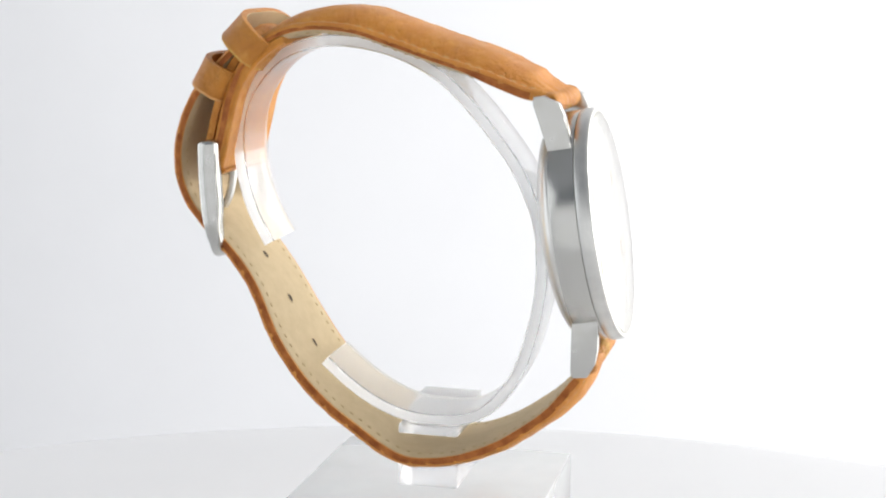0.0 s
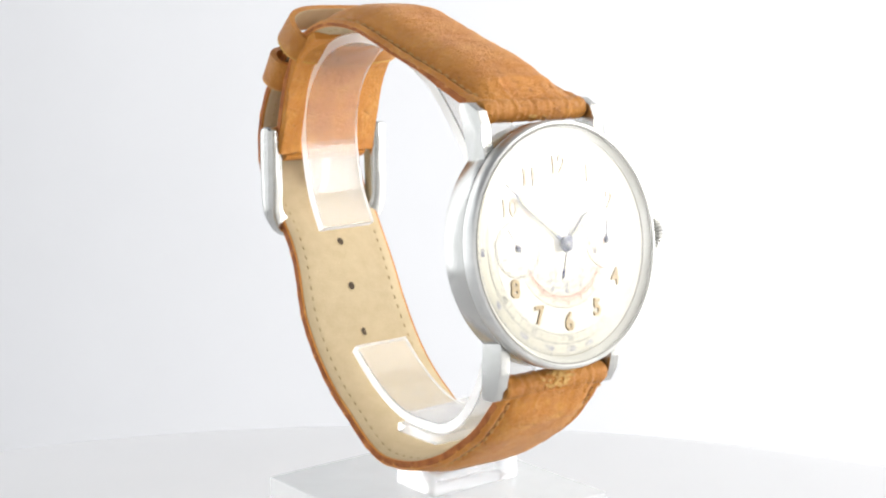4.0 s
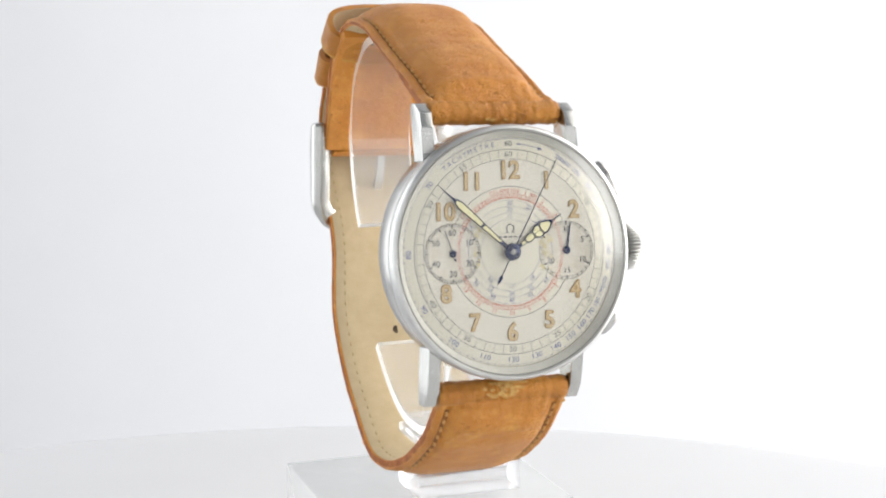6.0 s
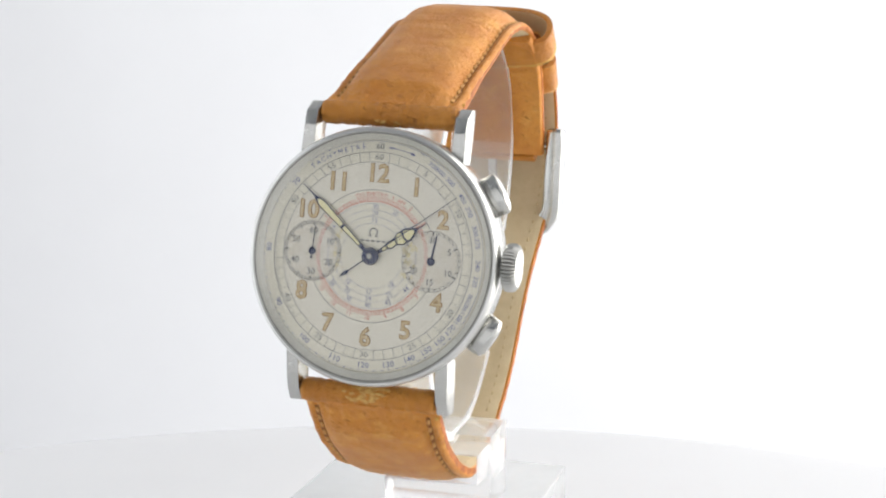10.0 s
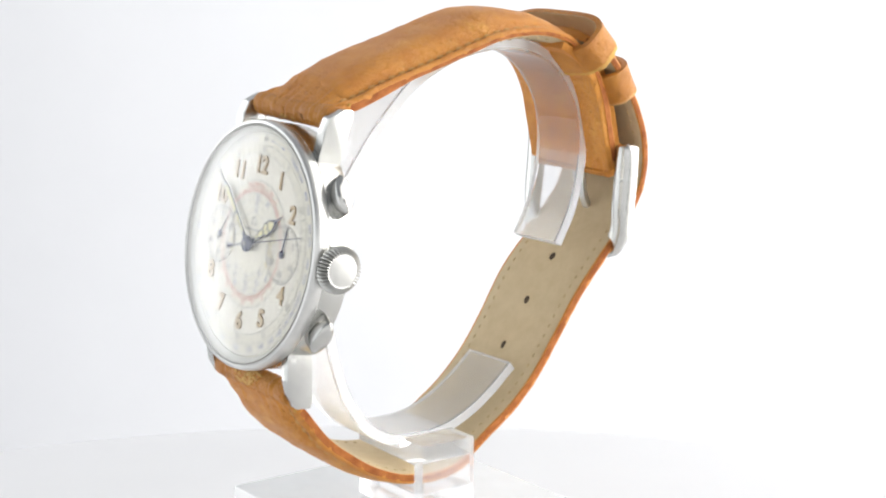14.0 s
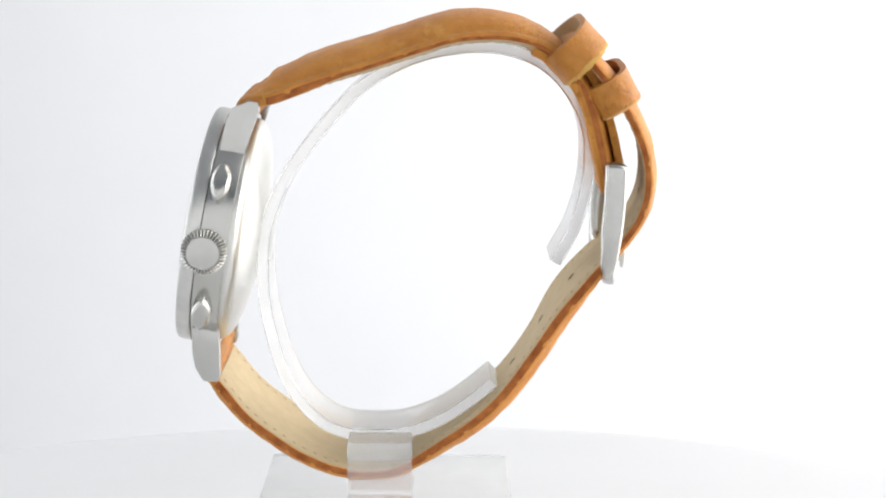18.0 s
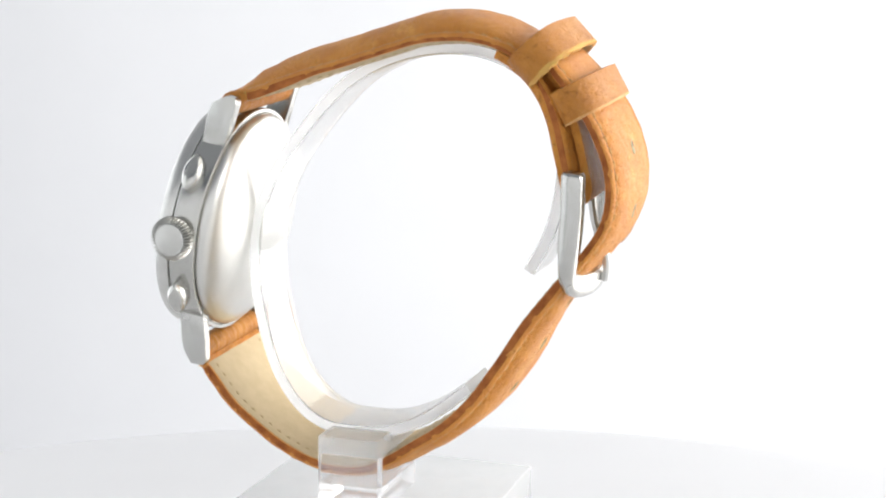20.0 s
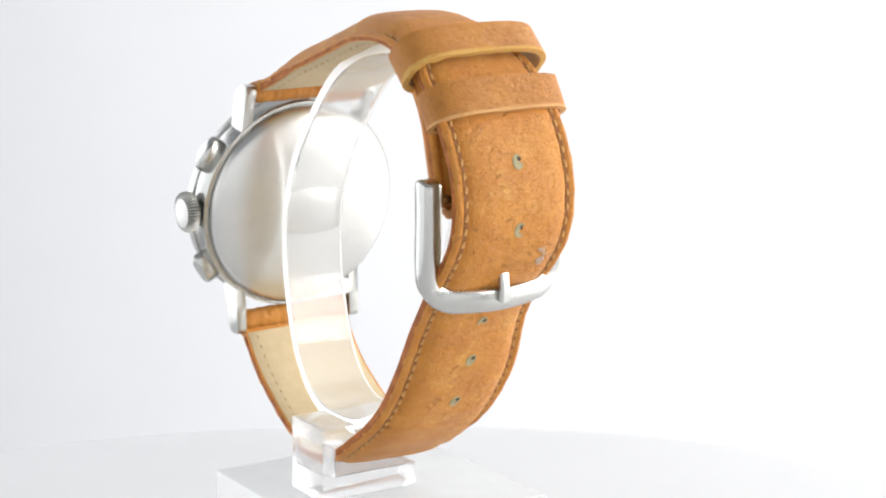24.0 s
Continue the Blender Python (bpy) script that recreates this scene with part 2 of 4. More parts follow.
def lathe(bm, profile, n=96, axis="y", origin=(0, 0, 0), closed=False):
    """Turn (radius, along) pairs about an axis."""
    ox, oy, oz = origin
    rings = []
    for r, a in profile:
        ring = []
        for i in range(n):
            th = 2 * math.pi * i / n
            u, v = r * math.cos(th), r * math.sin(th)
            p = {"y": (u, a, v), "x": (a, u, v), "z": (u, v, a)}[axis]
            ring.append(bm.verts.new((p[0] + ox, p[1] + oy, p[2] + oz)))
        rings.append(ring)
    pairs = list(zip(rings, rings[1:])) + ([(rings[-1], rings[0])] if closed else [])
    for a, b in pairs:
        for i in range(n):
            j = (i + 1) % n
            bm.faces.new((a[i], a[j], b[j], b[i]))
    return bm


def box(bm, x0, x1, y0, y1, z0, z1, bevel=0.0, m=None):
    r = bmesh.ops.create_cube(bm, size=1)
    vs = r["verts"]
    for v in vs:
        v.co = Vector((x0 + (v.co.x + 0.5) * (x1 - x0), y0 + (v.co.y + 0.5) * (y1 - y0), z0 + (v.co.z + 0.5) * (z1 - z0)))
    if bevel:
        es = list({e for v in vs for e in v.link_edges})
        r = bmesh.ops.bevel(bm, geom=es, offset=bevel, segments=2, affect="EDGES", profile=0.6)
        vs = list({v for f in r["faces"] for v in f.verts} | {v for v in vs if v.is_valid})
    if m:
        bmesh.ops.transform(bm, matrix=m, verts=[v for v in vs if v.is_valid])
    return bm


def prism(bm, outline, a0, a1, axis="x", bevel=0.0):
    """Extrude a closed outline between two planes. axis x: outline in (y, z); axis y: outline in (x, z)."""
    def at(p, a):
        return (a, p[0], p[1]) if axis == "x" else (p[0], a, p[1])
    lo = [bm.verts.new(at(p, a0)) for p in outline]
    hi = [bm.verts.new(at(p, a1)) for p in outline]
    n = len(outline)
    fs = [bm.faces.new(lo), bm.faces.new(hi)]
    for i in range(n):
        j = (i + 1) % n
        fs.append(bm.faces.new((lo[i], lo[j], hi[j], hi[i])))
    if bevel:
        es = list({e for f in fs for e in f.edges})
        bmesh.ops.bevel(bm, geom=es, offset=bevel, segments=2, affect="EDGES", profile=0.6)
    return bm


def spline(points, n):
    """Catmull-Rom through points, n evenly spaced stations along its length."""
    P = [Vector(p) for p in points]
    P = [2 * P[0] - P[1]] + P + [2 * P[-1] - P[-2]]
    fine = []
    for i in range(1, len(P) - 2):
        for k in range(24):
            u = k / 24
            a, b, c, d = P[i - 1], P[i], P[i + 1], P[i + 2]
            fine.append(0.5 * (2 * b + (c - a) * u + (2 * a - 5 * b + 4 * c - d) * u * u + (3 * b - a - 3 * c + d) * u ** 3))
    fine.append(P[-2])
    cum = [0.0]
    for a, b in zip(fine, fine[1:]):
        cum.append(cum[-1] + (b - a).length)
    out, k = [], 0
    for i in range(n):
        s = cum[-1] * i / (n - 1)
        while k < len(cum) - 2 and cum[k + 1] < s:
            k += 1
        f = (s - cum[k]) / max(cum[k + 1] - cum[k], 1e-9)
        out.append(fine[k].lerp(fine[k + 1], min(max(f, 0), 1)))
    return out, cum[-1]


class Band:
    """A strap's line in the watch's side plane: inner face, with outward normals."""

    def __init__(self, points, n, side):
        self.st, self.length = spline(points, n)
        self.n, self.side = n, side
        self.tan, self.nor = [], []
        for i in range(n):
            a, b = self.st[max(i - 1, 0)], self.st[min(i + 1, n - 1)]
            t = (b - a).normalized()
            self.tan.append(t)
            self.nor.append(Vector((-t.y, t.x)) * side)

    def drift(self, y, u):
        """How far the soft strap has slipped sideways, at y and at the share u of its length."""
        if self.side > 0:
            k = min(max(y / 60.0, 0.0), 1.1)
            return 0.6 * k - 0.4 * math.sin(math.pi * min(k, 1.0))
        return 0.3 - 0.25 * smooth01(0.12, 0.36, u) + 1.65 * smooth01(0.50, 0.70, u)

    def at(self, s, x, h):
        """Point at distance s along the band, x across, h above the inner face; with tangent and normal."""
        f = min(max(s / self.length, 0), 1) * (self.n - 1)
        i = min(int(f), self.n - 2)
        u = f - i
        p = self.st[i].lerp(self.st[i + 1], u)
        t = self.tan[i].lerp(self.tan[i + 1], u).normalized()
        nn = self.nor[i].lerp(self.nor[i + 1], u).normalized()
        if self.side < 0:
            h -= 0.055 * x * smooth01(0.62, 0.74, s / self.length) * (1 - smooth01(0.86, 0.97, s / self.length))
            h -= 0.06 * x * smooth01(0.20, 0.32, s / self.length) * (1 - smooth01(0.50, 0.62, s / self.length))
        q = p + nn * h
        return Vector((x + self.drift(p.x, f / (self.n - 1)), q.x, q.y)), Vector((0, t.x, t.y)), Vector((0, nn.x, nn.y))

    def sweep(self, bm, section, s0=0.0, s1=None, n=None):
        """section(s) gives a closed ring of (x, h)."""
        s1 = self.length if s1 is None else s1
        n = n or self.n
        rings = []
        for i in range(n):
            s = s0 + (s1 - s0) * i / (n - 1)
            rings.append([bm.verts.new(self.at(s, x, h)[0]) for x, h in section(s)])
        k = len(rings[0])
        for a, b in zip(rings, rings[1:]):
            for i in range(k):
                j = (i + 1) % k
                bm.faces.new((a[i], a[j], b[j], b[i]))
        bm.faces.new(rings[0])
        bm.faces.new(rings[-1])
        return bm


def smooth01(a, b, x):
    u = min(max((x - a) / (b - a), 0), 1)
    return u * u * (3 - 2 * u)


# ---------- room: table and backdrop ----------
def build_table():
    bm = bmesh.new()
    lathe(bm, [(0.0, -14), (209, -14), (213, -13), (216, -9), (217, -5), (216, -2.2), (213.5, -0.6), (209, 0), (120, 0), (0.0, 0)], 160, "z")
    ob = part("round_table_top", bm, TABLE)
    ob.location = (-0.003, -0.099, 0)
    tagged(ob, "glossy white round table top with a rounded edge", "table", kind="structure")


def build_backdrop():
    bm = bmesh.new()
    W2 = 1500
    prof = [(-900, -600), (500, -600)]
    for i in range(13):
        a = math.pi / 2 * i / 12
        prof.append((500 + 350 * math.sin(a), -250 - 350 * math.cos(a)))
    prof += [(850, 300), (850, 1400)]
    vs = [[bm.verts.new((x, y, z)) for y, z in prof] for x in (-W2, W2)]
    back = [[bm.verts.new((x, y + (3 if z > -590 else 0), z - (3 if z < -240 else 0))) for y, z in prof] for x in (-W2, W2)]
    for i in range(len(prof) - 1):
        bm.faces.new((vs[0][i], vs[0][i + 1], vs[1][i + 1], vs[1][i]))
        bm.faces.new((back[0][i], back[0][i + 1], back[1][i + 1], back[1][i]))
    ob = part("backdrop", bm, PAPER)
    tagged(ob, "seamless white paper backdrop, evenly lit", "backdrop", kind="structure")


build_table()
build_backdrop()

# rest poses of the turning things
WATCH_REST = pose(0.00056, -0.03293, 0.06997, -9.82, 1.44, -7.17)
DIAL_SEAT = pose(0.00024, 0, 0, 0, 0.35, 0)
STAND_REST = pose(0.00086, -0.03296, 0.070037, 0, 0, -7.17)


# ---------- stand ----------
def build_stand():
    stand = new("watch_stand")
    tagged(stand, "clear acrylic C-shaped watch stand with an open foot", "stand")
    ring = Band([(56.6, -5.4), (59.6, 0.4), (61.4, 7.2), (61.7, 13.2), (60.9, 17.7), (58.9, 21.6), (56.0, 25.0), (52.7, 27.2), (48.4, 28.6),
                 (43.9, 29.0), (39.5, 28.6), (35.1, 27.6), (30.7, 25.8), (26.0, 22.9), (21.2, 18.2), (17.4, 13.6), (14.6, 9.8), (12.2, 5.2), (10.1, -1.2),
                 (9.8, -10.2), (11.2, -18.2), (13.6, -25.4), (17.4, -30.8), (21.9, -33.6), (27.0, -34.2), (32.6, -33.8), (37.7, -31.9), (42.2, -29.1), (46.9, -25.2)], 140, 1)
    ring.drift = lambda y, u: 0.0

    def sect(s):
        w, t, b = 5.6, 0.98, 0.22
        return [(-w + b, -t), (w - b, -t), (w, -t + b), (w, t - b), (w - b, t), (-w + b, t), (-w, t - b), (-w, -t + b)]
    bm = bmesh.new()
    ring.sweep(bm, sect)
    o = part("ring", bm, ACRYLIC, stand, "clear bent acrylic ring, open at the back")
    o.data.materials.append(SAWN)
    for f in o.data.polygons:
        if abs(f.normal.x) > 0.8 or len(f.vertices) > 4:
            f.material_index = 1
    o.visible_shadow = False
    # foot: a bracket that reaches round the strap
    bm = bmesh.new()
    prism(bm, [(-6, -35.3), (-6, -36.9), (10.0, -36.9), (10.0, -42), (-6, -42), (-6, -46), (12.2, -46), (12.2, -33.5), (6.0, -33.5), (6.0, -35.3)], 23.5, 33.8, "y", 0.25)
    o = part("foot", bm, ACRYLIC, stand, "clear acrylic bracket foot, open at one side")
    o.visible_shadow = False
    return stand


def build_block():
    bm = bmesh.new()
    box(bm, -21.4, 19.0, 8.2, 50.2, -69.9, -46.05, 0.5)
    ob = part("display_block", bm, FROSTED)
    ob.visible_shadow = False
    return tagged(ob, "cloudy clear acrylic block under the watch stand", "block")


# ---------- watch ----------
watch = new("wristwatch")
tagged(watch, "steel chronograph wristwatch with silvered dial and tan leather strap", "watch")


def build_case():
    bm = bmesh.new()
    lathe(bm, [(15.0, 1.0), (18.0, 1.34), (18.78, 1.37), (18.88, 1.44), (18.9, 1.55), (18.9, 5.56), (18.86, 5.63), (18.3, 5.64), (18.15, 5.4), (15.0, 5.3)], 160, origin=(0.3, 0, 0), closed=True)
    part("case_band", bm, STEEL, watch, "brushed steel case band")
    bm = bmesh.new()
    lathe(bm, [(18.15, 0.9), (18.2, -0.85), (18.45, -1.05), (18.8, -0.92), (19.0, -0.6), (19.1, -0.1), (19.1, 1.12), (19.0, 1.3), (17.6, 1.34), (17.6, 0.9)], 160, origin=(0.4, 0, -0.1), closed=True)
    part("bezel", bm, POLISHED, watch, "polished steel bezel")
    bm = bmesh.new()
    lathe(bm, [(17.15, -0.01), (18.15, -0.75), (18.2, 0.4), (17.15, 0.4)], 128, origin=(0.38, 0, -0.05), closed=True)
    part("rehaut", bm, REHAUT, watch, "sloped inner ring of bright metal")
    bm = bmesh.new()
    lathe(bm, [(0.0, 9.7), (4, 9.62), (8, 9.34), (11.5, 8.85), (14.0, 8.3), (16.0, 7.65), (17.2, 7.05), (17.85, 6.45), (18.1, 5.9), (18.05, 5.5), (15.0, 5.45), (0.0, 5.45)], 128)
    part("case_back", bm, MIRROR, watch, "plain domed steel case back")
    bm = bmesh.new()
    lathe(bm, [(18.02, -0.80), (18.02, -0.96), (18.24, -1.0), (18.24, -0.80)], 128, origin=(0.4, 0, -0.1), closed=True)
    part("crystal_gasket", bm, GASKET, watch, "thin dark gap round the crystal")
    # lugs
    up = [(1.5, 12.0), (2.0, 15.0), (1.95, 18.8), (2.6, 21.0), (4.9, 22.5), (6.5, 22.6), (6.8, 21.3), (6.15, 18.0), (5.5, 15.4), (5.6, 12.0)]
    lo = [(1.5, -12.0), (1.65, -15.0), (2.3, -18.7), (3.1, -20.9), (4.65, -22.8), (6.9, -22.6), (7.2, -21.8), (6.5, -18.0), (5.6, -14.4), (5.6, -12.0)]
    for outline in (up, lo):
        for x0, x1 in ((-12.55, -10.65), (10.65, 12.55)):
            bm = bmesh.new()
            prism(bm, outline, x0, x1, "x", 0.22)
            part("lug", bm, SATIN, watch, "flat sided steel lug", angle=25)
    for z in (21.0, -21.0):
        bm = bmesh.new()
        lathe(bm, [(0, -10.7), (0.6, -10.7), (0.6, 10.7), (0, 10.7)], 16, "x", (0, 4.8, z))
        part("spring_bar", bm, STEEL, watch)
    # crown
    bm = bmesh.new()
    n, prof = 152, [(1.6, 17.4, 0), (1.6, 19.7, 0), (2.7, 19.75, 0), (3.15, 19.9, 1), (3.42, 20.3, 1), (3.45, 21.0, 1), (3.30, 21.4, 1), (2.95, 21.72, 1), (2.62, 21.86, 1), (2.46, 21.88, 0), (2.36, 21.84, 0),
                    (1.8, 21.95, 0), (1.0, 22.03, 0), (0.0, 22.06, 0)]
    rings = []
    for r, x, fluted in prof:
        ring = []
        for i in range(n):
            th = 2 * math.pi * i / n
            rr = r + (0.12, 0.0, -0.40, 0.0)[i % 4] * fluted
            ring.append(bm.verts.new((x + (0.10, 0.0, -0.38, 0.0)[i % 4] * (fluted and r < 3.35 and x > 21), 2.55 + rr * math.cos(th), rr * math.sin(th))))
        rings.append(ring)
    for a, b in zip(rings, rings[1:]):
        for i in range(n):
            bm.faces.new((a[i], a[(i + 1) % n], b[(i + 1) % n], b[i]))
    part("crown", bm, CROWN_STEEL, watch, "fluted satin steel crown", angle=22)
    # pushers: lens-shaped caps on short stems, with a bevelled rim
    for sgn in (1, -1):
        bm = bmesh.new()
        m = 48
        prof = [(0.80, 17.2), (0.80, 19.05), (0.97, 19.12), (1.0, 19.25), (1.0, 21.0), (0.98, 21.2), (0.90, 21.42), (0.72, 21.66), (0.69, 21.70), (0.4, 21.76), (0.0, 21.78)]
        rings = []
        for f, x in prof:
            ring = []
            for i in range(m):
                th = 2 * math.pi * i / m
                c, q = math.cos(th), math.sin(th)
                px = math.copysign((1 - abs(q) ** 2.1) ** 0.70, c) * 1.48 * f
                pz = q * 3.15 * f
                ring.append(bm.verts.new((x - 0.012 * pz * pz, px, pz)))
            rings.append(ring)
        for a, b in zip(rings, rings[1:]):
            for i in range(m):
                bm.faces.new((a[i], a[(i + 1) % m], b[(i + 1) % m], b[i]))
        bmesh.ops.transform(bm, matrix=pose(0, 3.25, 0) @ pose(0, 0, 0, 0, -30.5 * sgn, 0), verts=bm.verts)
        part("pusher", bm, SATIN, watch, "rounded steel chronograph pusher", angle=30)
    # crystal: a low dome with a thin wall
    bm = bmesh.new()
    R0, h = 18.1, 1.35
    outer = [(r, -1.05 - h * (1 - (r / R0) ** 2.6)) for r in [R0 * i / 16 for i in range(17)]]
    inner = [(min(r, R0 - 0.02), y + 0.5) for r, y in reversed(outer)]
    lathe(bm, outer + inner, 96, origin=(0.38, 0, -0.08))
    c = part("crystal", bm, CRYSTAL, watch, "clear domed crystal with glare")
    c.visible_shadow = False


def flat_ring(bm, r0, r1, y, n=120, a0=0.0, a1=360.0, cx=0.0, cz=0.0):
    steps = max(int(n * (a1 - a0) / 360), 1)
    prev = None
    for i in range(steps + 1):
        a = radians(a0 + (a1 - a0) * i / steps)
        s, c = math.sin(a), math.cos(a)
        cur = (bm.verts.new((cx + r0 * s, y, cz + r0 * c)), bm.verts.new((cx + r1 * s, y, cz + r1 * c)))
        if prev:
            bm.faces.new((prev[0], prev[1], cur[1], cur[0]))
        prev = cur


def tick(bm, a, r0, r1, w, y, cx=0.0, cz=0.0):
    a = radians(a)
    s, c = math.sin(a), math.cos(a)
    vs = []
    for r, o in ((r0, -w / 2), (r0, w / 2), (r1, w / 2), (r1, -w / 2)):
        vs.append(bm.verts.new((cx + r * s + o * c, y, cz + r * c - o * s)))
    bm.faces.new(vs)


def lettering(words, size, x, y, z, turn, mat, parent, depth=0.0, name="print", weight=0.0, wide=1.0, label=""):
    """Words in the built-in font, lying on the dial and facing its front. turn: degrees clockwise."""
    cu = bpy.data.curves.new(name, "FONT")
    cu.body, cu.size, cu.align_x, cu.align_y, cu.extrude, cu.offset, cu.resolution_u = words, size, "CENTER", "CENTER", depth, weight, 3
    tmp = bpy.data.objects.new("tmp", cu)
    me = bpy.data.meshes.new_from_object(tmp)
    bpy.data.objects.remove(tmp)
    bpy.data.curves.remove(cu)
    m = Matrix.Diagonal((MM, MM, MM, 1)) @ pose(x, y, z, 0, turn, 0) @ pose(0, 0, 0, 90, 0, 0) @ Matrix.Diagonal((wide, 1, 1, 1))
    me.transform(m)
    me.materials.clear()
    me.materials.append(mat)
    ob = new(name, me)
    ob.parent = parent
    if label:
        tagged(ob, label)
    return ob


def round_words(words, size, r, mid, step, y, mat, parent, name):
    for i, ch in enumerate(words):
        if ch == " ":
            continue
        a = mid + (i - (len(words) - 1) / 2) * step
        lettering(ch, size, r * math.sin(radians(a)), y, r * math.cos(radians(a)), a, mat, parent, 0, name)


def upright(a):
    a = (a + 180) % 360 - 180
    return a if abs(a) <= 100 else a + 180


def build_dial():
    bm = bmesh.new()
    lathe(bm, [(0.0, 0.0), (16.9, 0.0), (17.05, 0.03), (17.4, 0.35), (17.4, 0.8), (0.0, 0.8)], 128)
    dial = part("dial", bm, DIAL, watch, "aged silvered dial with gilt numerals and printed scales")
    dial.matrix_basis = DIAL_SEAT.copy()
    bm = bmesh.new()
    flat_ring(bm, 9.78, 13.77, -0.012)
    part("hour_ring", bm, HOUR_RING, dial, "satin silver ring behind the numerals")
    Y = -0.02
    # minute track and tachymeter circles
    bm = bmesh.new()
    flat_ring(bm, 15.22, 15.30, Y)
    flat_ring(bm, 13.77, 13.84, Y)
    for i in range(60):
        if i % 5:
            tick(bm, i * 6, 13.8, 15.25, 0.06, Y)
    for i in range(300):
        if 38 <= i % 300 / 5 <= 50 or 9 <= i / 5 <= 22:
            tick(bm, i * 1.2, 14.75, 15.25, 0.045, Y)
    flat_ring(bm, 9.70, 9.78, Y)
    part("minute_track", bm, INK_BLACK, dial, "thin black printed minute track")
    bm = bmesh.new()
    flat_ring(bm, 16.86, 16.92, Y, a0=-40, a1=120)
    for k in range(60, 200):
        tick(bm, 360 * 60 / k, 16.6 if k % 5 == 0 else 16.72, 16.9, 0.05, Y)
    for k in range(200, 1000, 25):
        tick(bm, 360 * 60 / k, 16.65, 16.9, 0.05, Y)
    for i in range(46):
        tick(bm, 130 + i * 4.0, 16.8, 16.9, 0.35, Y)
    # arrow
    for i in range(13):
        tick(bm, 5.5 + i, 16.05, 16.14, 0.32, Y)
    tick(bm, 6.0, 15.97, 16.22, 0.6, Y)
    tick(bm, 18.0, 15.88, 16.30, 0.45, Y)
    tick(bm, 18.9, 15.99, 16.20, 0.45, Y)
    part("tachymeter_track", bm, INK_BLUE, dial, "faint blue printed tachymeter ring with arrow")
    for m in range(5, 65, 5):
        if m in (15, 45):
            continue
        a = m * 6
        lettering(str(m), 1.15, 14.52 * math.sin(radians(a)), Y, 14.52 * math.cos(radians(a)), upright(a), INK_BLACK, dial, 0, "minute_number", 0, 1.15)
    for k in (60, 70, 80, 90, 100, 110, 120, 130, 140, 150, 160, 170, 180, 190, 200, 220, 240, 275, 300, 350, 400, 500, 600, 700):
        a = 360 * 60 / k
        s = 1.15 if k <= 170 else 0.98
        lettering(str(k), s, 16.08 * math.sin(radians(a)), Y, 16.08 * math.cos(radians(a)), upright(a), INK_BLUE if k > 60 else INK_BLACK, dial, 0, "tachymeter_number", 0.01, 1.1)
    round_words("TACHYMETRE", 1.08, 16.08, -24.0, 3.35, Y, INK_BLUE, dial, "scale_title")
    # red telemeter ring
    bm = bmesh.new()
    flat_ring(bm, 8.0, 8.09, Y)
    flat_ring(bm, 8.58, 8.65, Y)
    for i in range(160):
        tick(bm, i * 2.25, 8.05, 8.62 if i % 2 == 0 else 8.38, 0.11, Y)
    part("telemeter_track", bm, INK_RED, dial, "thin red printed telemeter ring")
    round_words("TELEMETRE 1 KM", 0.92, 9.06, 4, 3.55, Y, INK_RED, dial, "scale_title")
    for k in range(2, 20):
        a = 30 + k * 18 - 30
        if 30 < a < 322:
            lettering(str(k), 0.95, 9.16 * math.sin(radians(a)), Y, 9.12 * math.cos(radians(a)), upright(a), INK_RED, dial, 0, "telemeter_number")
    # blue spiral scale
    bm = bmesh.new()
    for r in (7.70, 6.75, 5.80, 4.75):
        flat_ring(bm, r, r + 0.045, Y)
    part("pulse_spiral", bm, INK_BLUE, dial, "fine blue concentric scale rings")
    for r, vals in ((7.22, ((0, 30), (25, 20), (52, 15), (105, 18), (128, 44), (155, 42), (180, 40), (205, 38), (232, 36), (300, 34))),
                    (6.27, ((0, 20), (150, 25), (180, 24), (212, 23), (48, 25))), (5.27, ((0, 15), (180, 17), (140, 18), (220, 16)))):
        for a, k in vals:
            lettering(str(k), 0.98, r * math.sin(radians(a)), Y, r * math.cos(radians(a)), upright(a), INK_BLUE, dial, 0, "pulse_number")
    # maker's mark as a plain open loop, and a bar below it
    bm = bmesh.new()
    flat_ring(bm, 0.50, 0.68, Y, 48, -145, 145, 0.0, 3.5)
    box(bm, -0.75, -0.25, Y - 0.01, Y, 2.86, 3.0)
    box(bm, 0.25, 0.75, Y - 0.01, Y, 2.86, 3.0)
    part("maker_mark", bm, INK_BLACK, dial)
    bm = bmesh.new()
    for i in range(5):
        box(bm, -1.9 + i * 0.82, -1.35 + i * 0.82, Y - 0.01, Y, 2.12, 2.36)
    part("maker_bars", bm, INK_BLACK, dial)
    # hour numerals
    for h in (1, 2, 4, 5, 6, 7, 8, 10, 11, 12):
        a = h * 30
        x, z = 12.05 * math.sin(radians(a)), 12.05 * math.cos(radians(a))
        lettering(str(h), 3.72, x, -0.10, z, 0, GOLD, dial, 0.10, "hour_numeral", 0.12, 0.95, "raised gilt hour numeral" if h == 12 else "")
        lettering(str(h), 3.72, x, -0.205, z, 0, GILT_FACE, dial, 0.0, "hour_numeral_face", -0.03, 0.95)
    # sub-dials
    for cx, top in ((-9.24, "60"), (9.10, "30")):
        bm = bmesh.new()
        lathe(bm, [(0.0, -0.025), (4.25, -0.025), (4.40, -0.055), (4.50, -0.055), (4.55, -0.01)], 80, "y", (cx, 0, 0))
        sub = part("sub_dial", bm, SUBDIAL, dial, "small silvered sub-dial with fine circular grain")
        YS = -0.06
        bm = bmesh.new()
        flat_ring(bm, 4.36, 4.43, YS, 90, cx=cx)
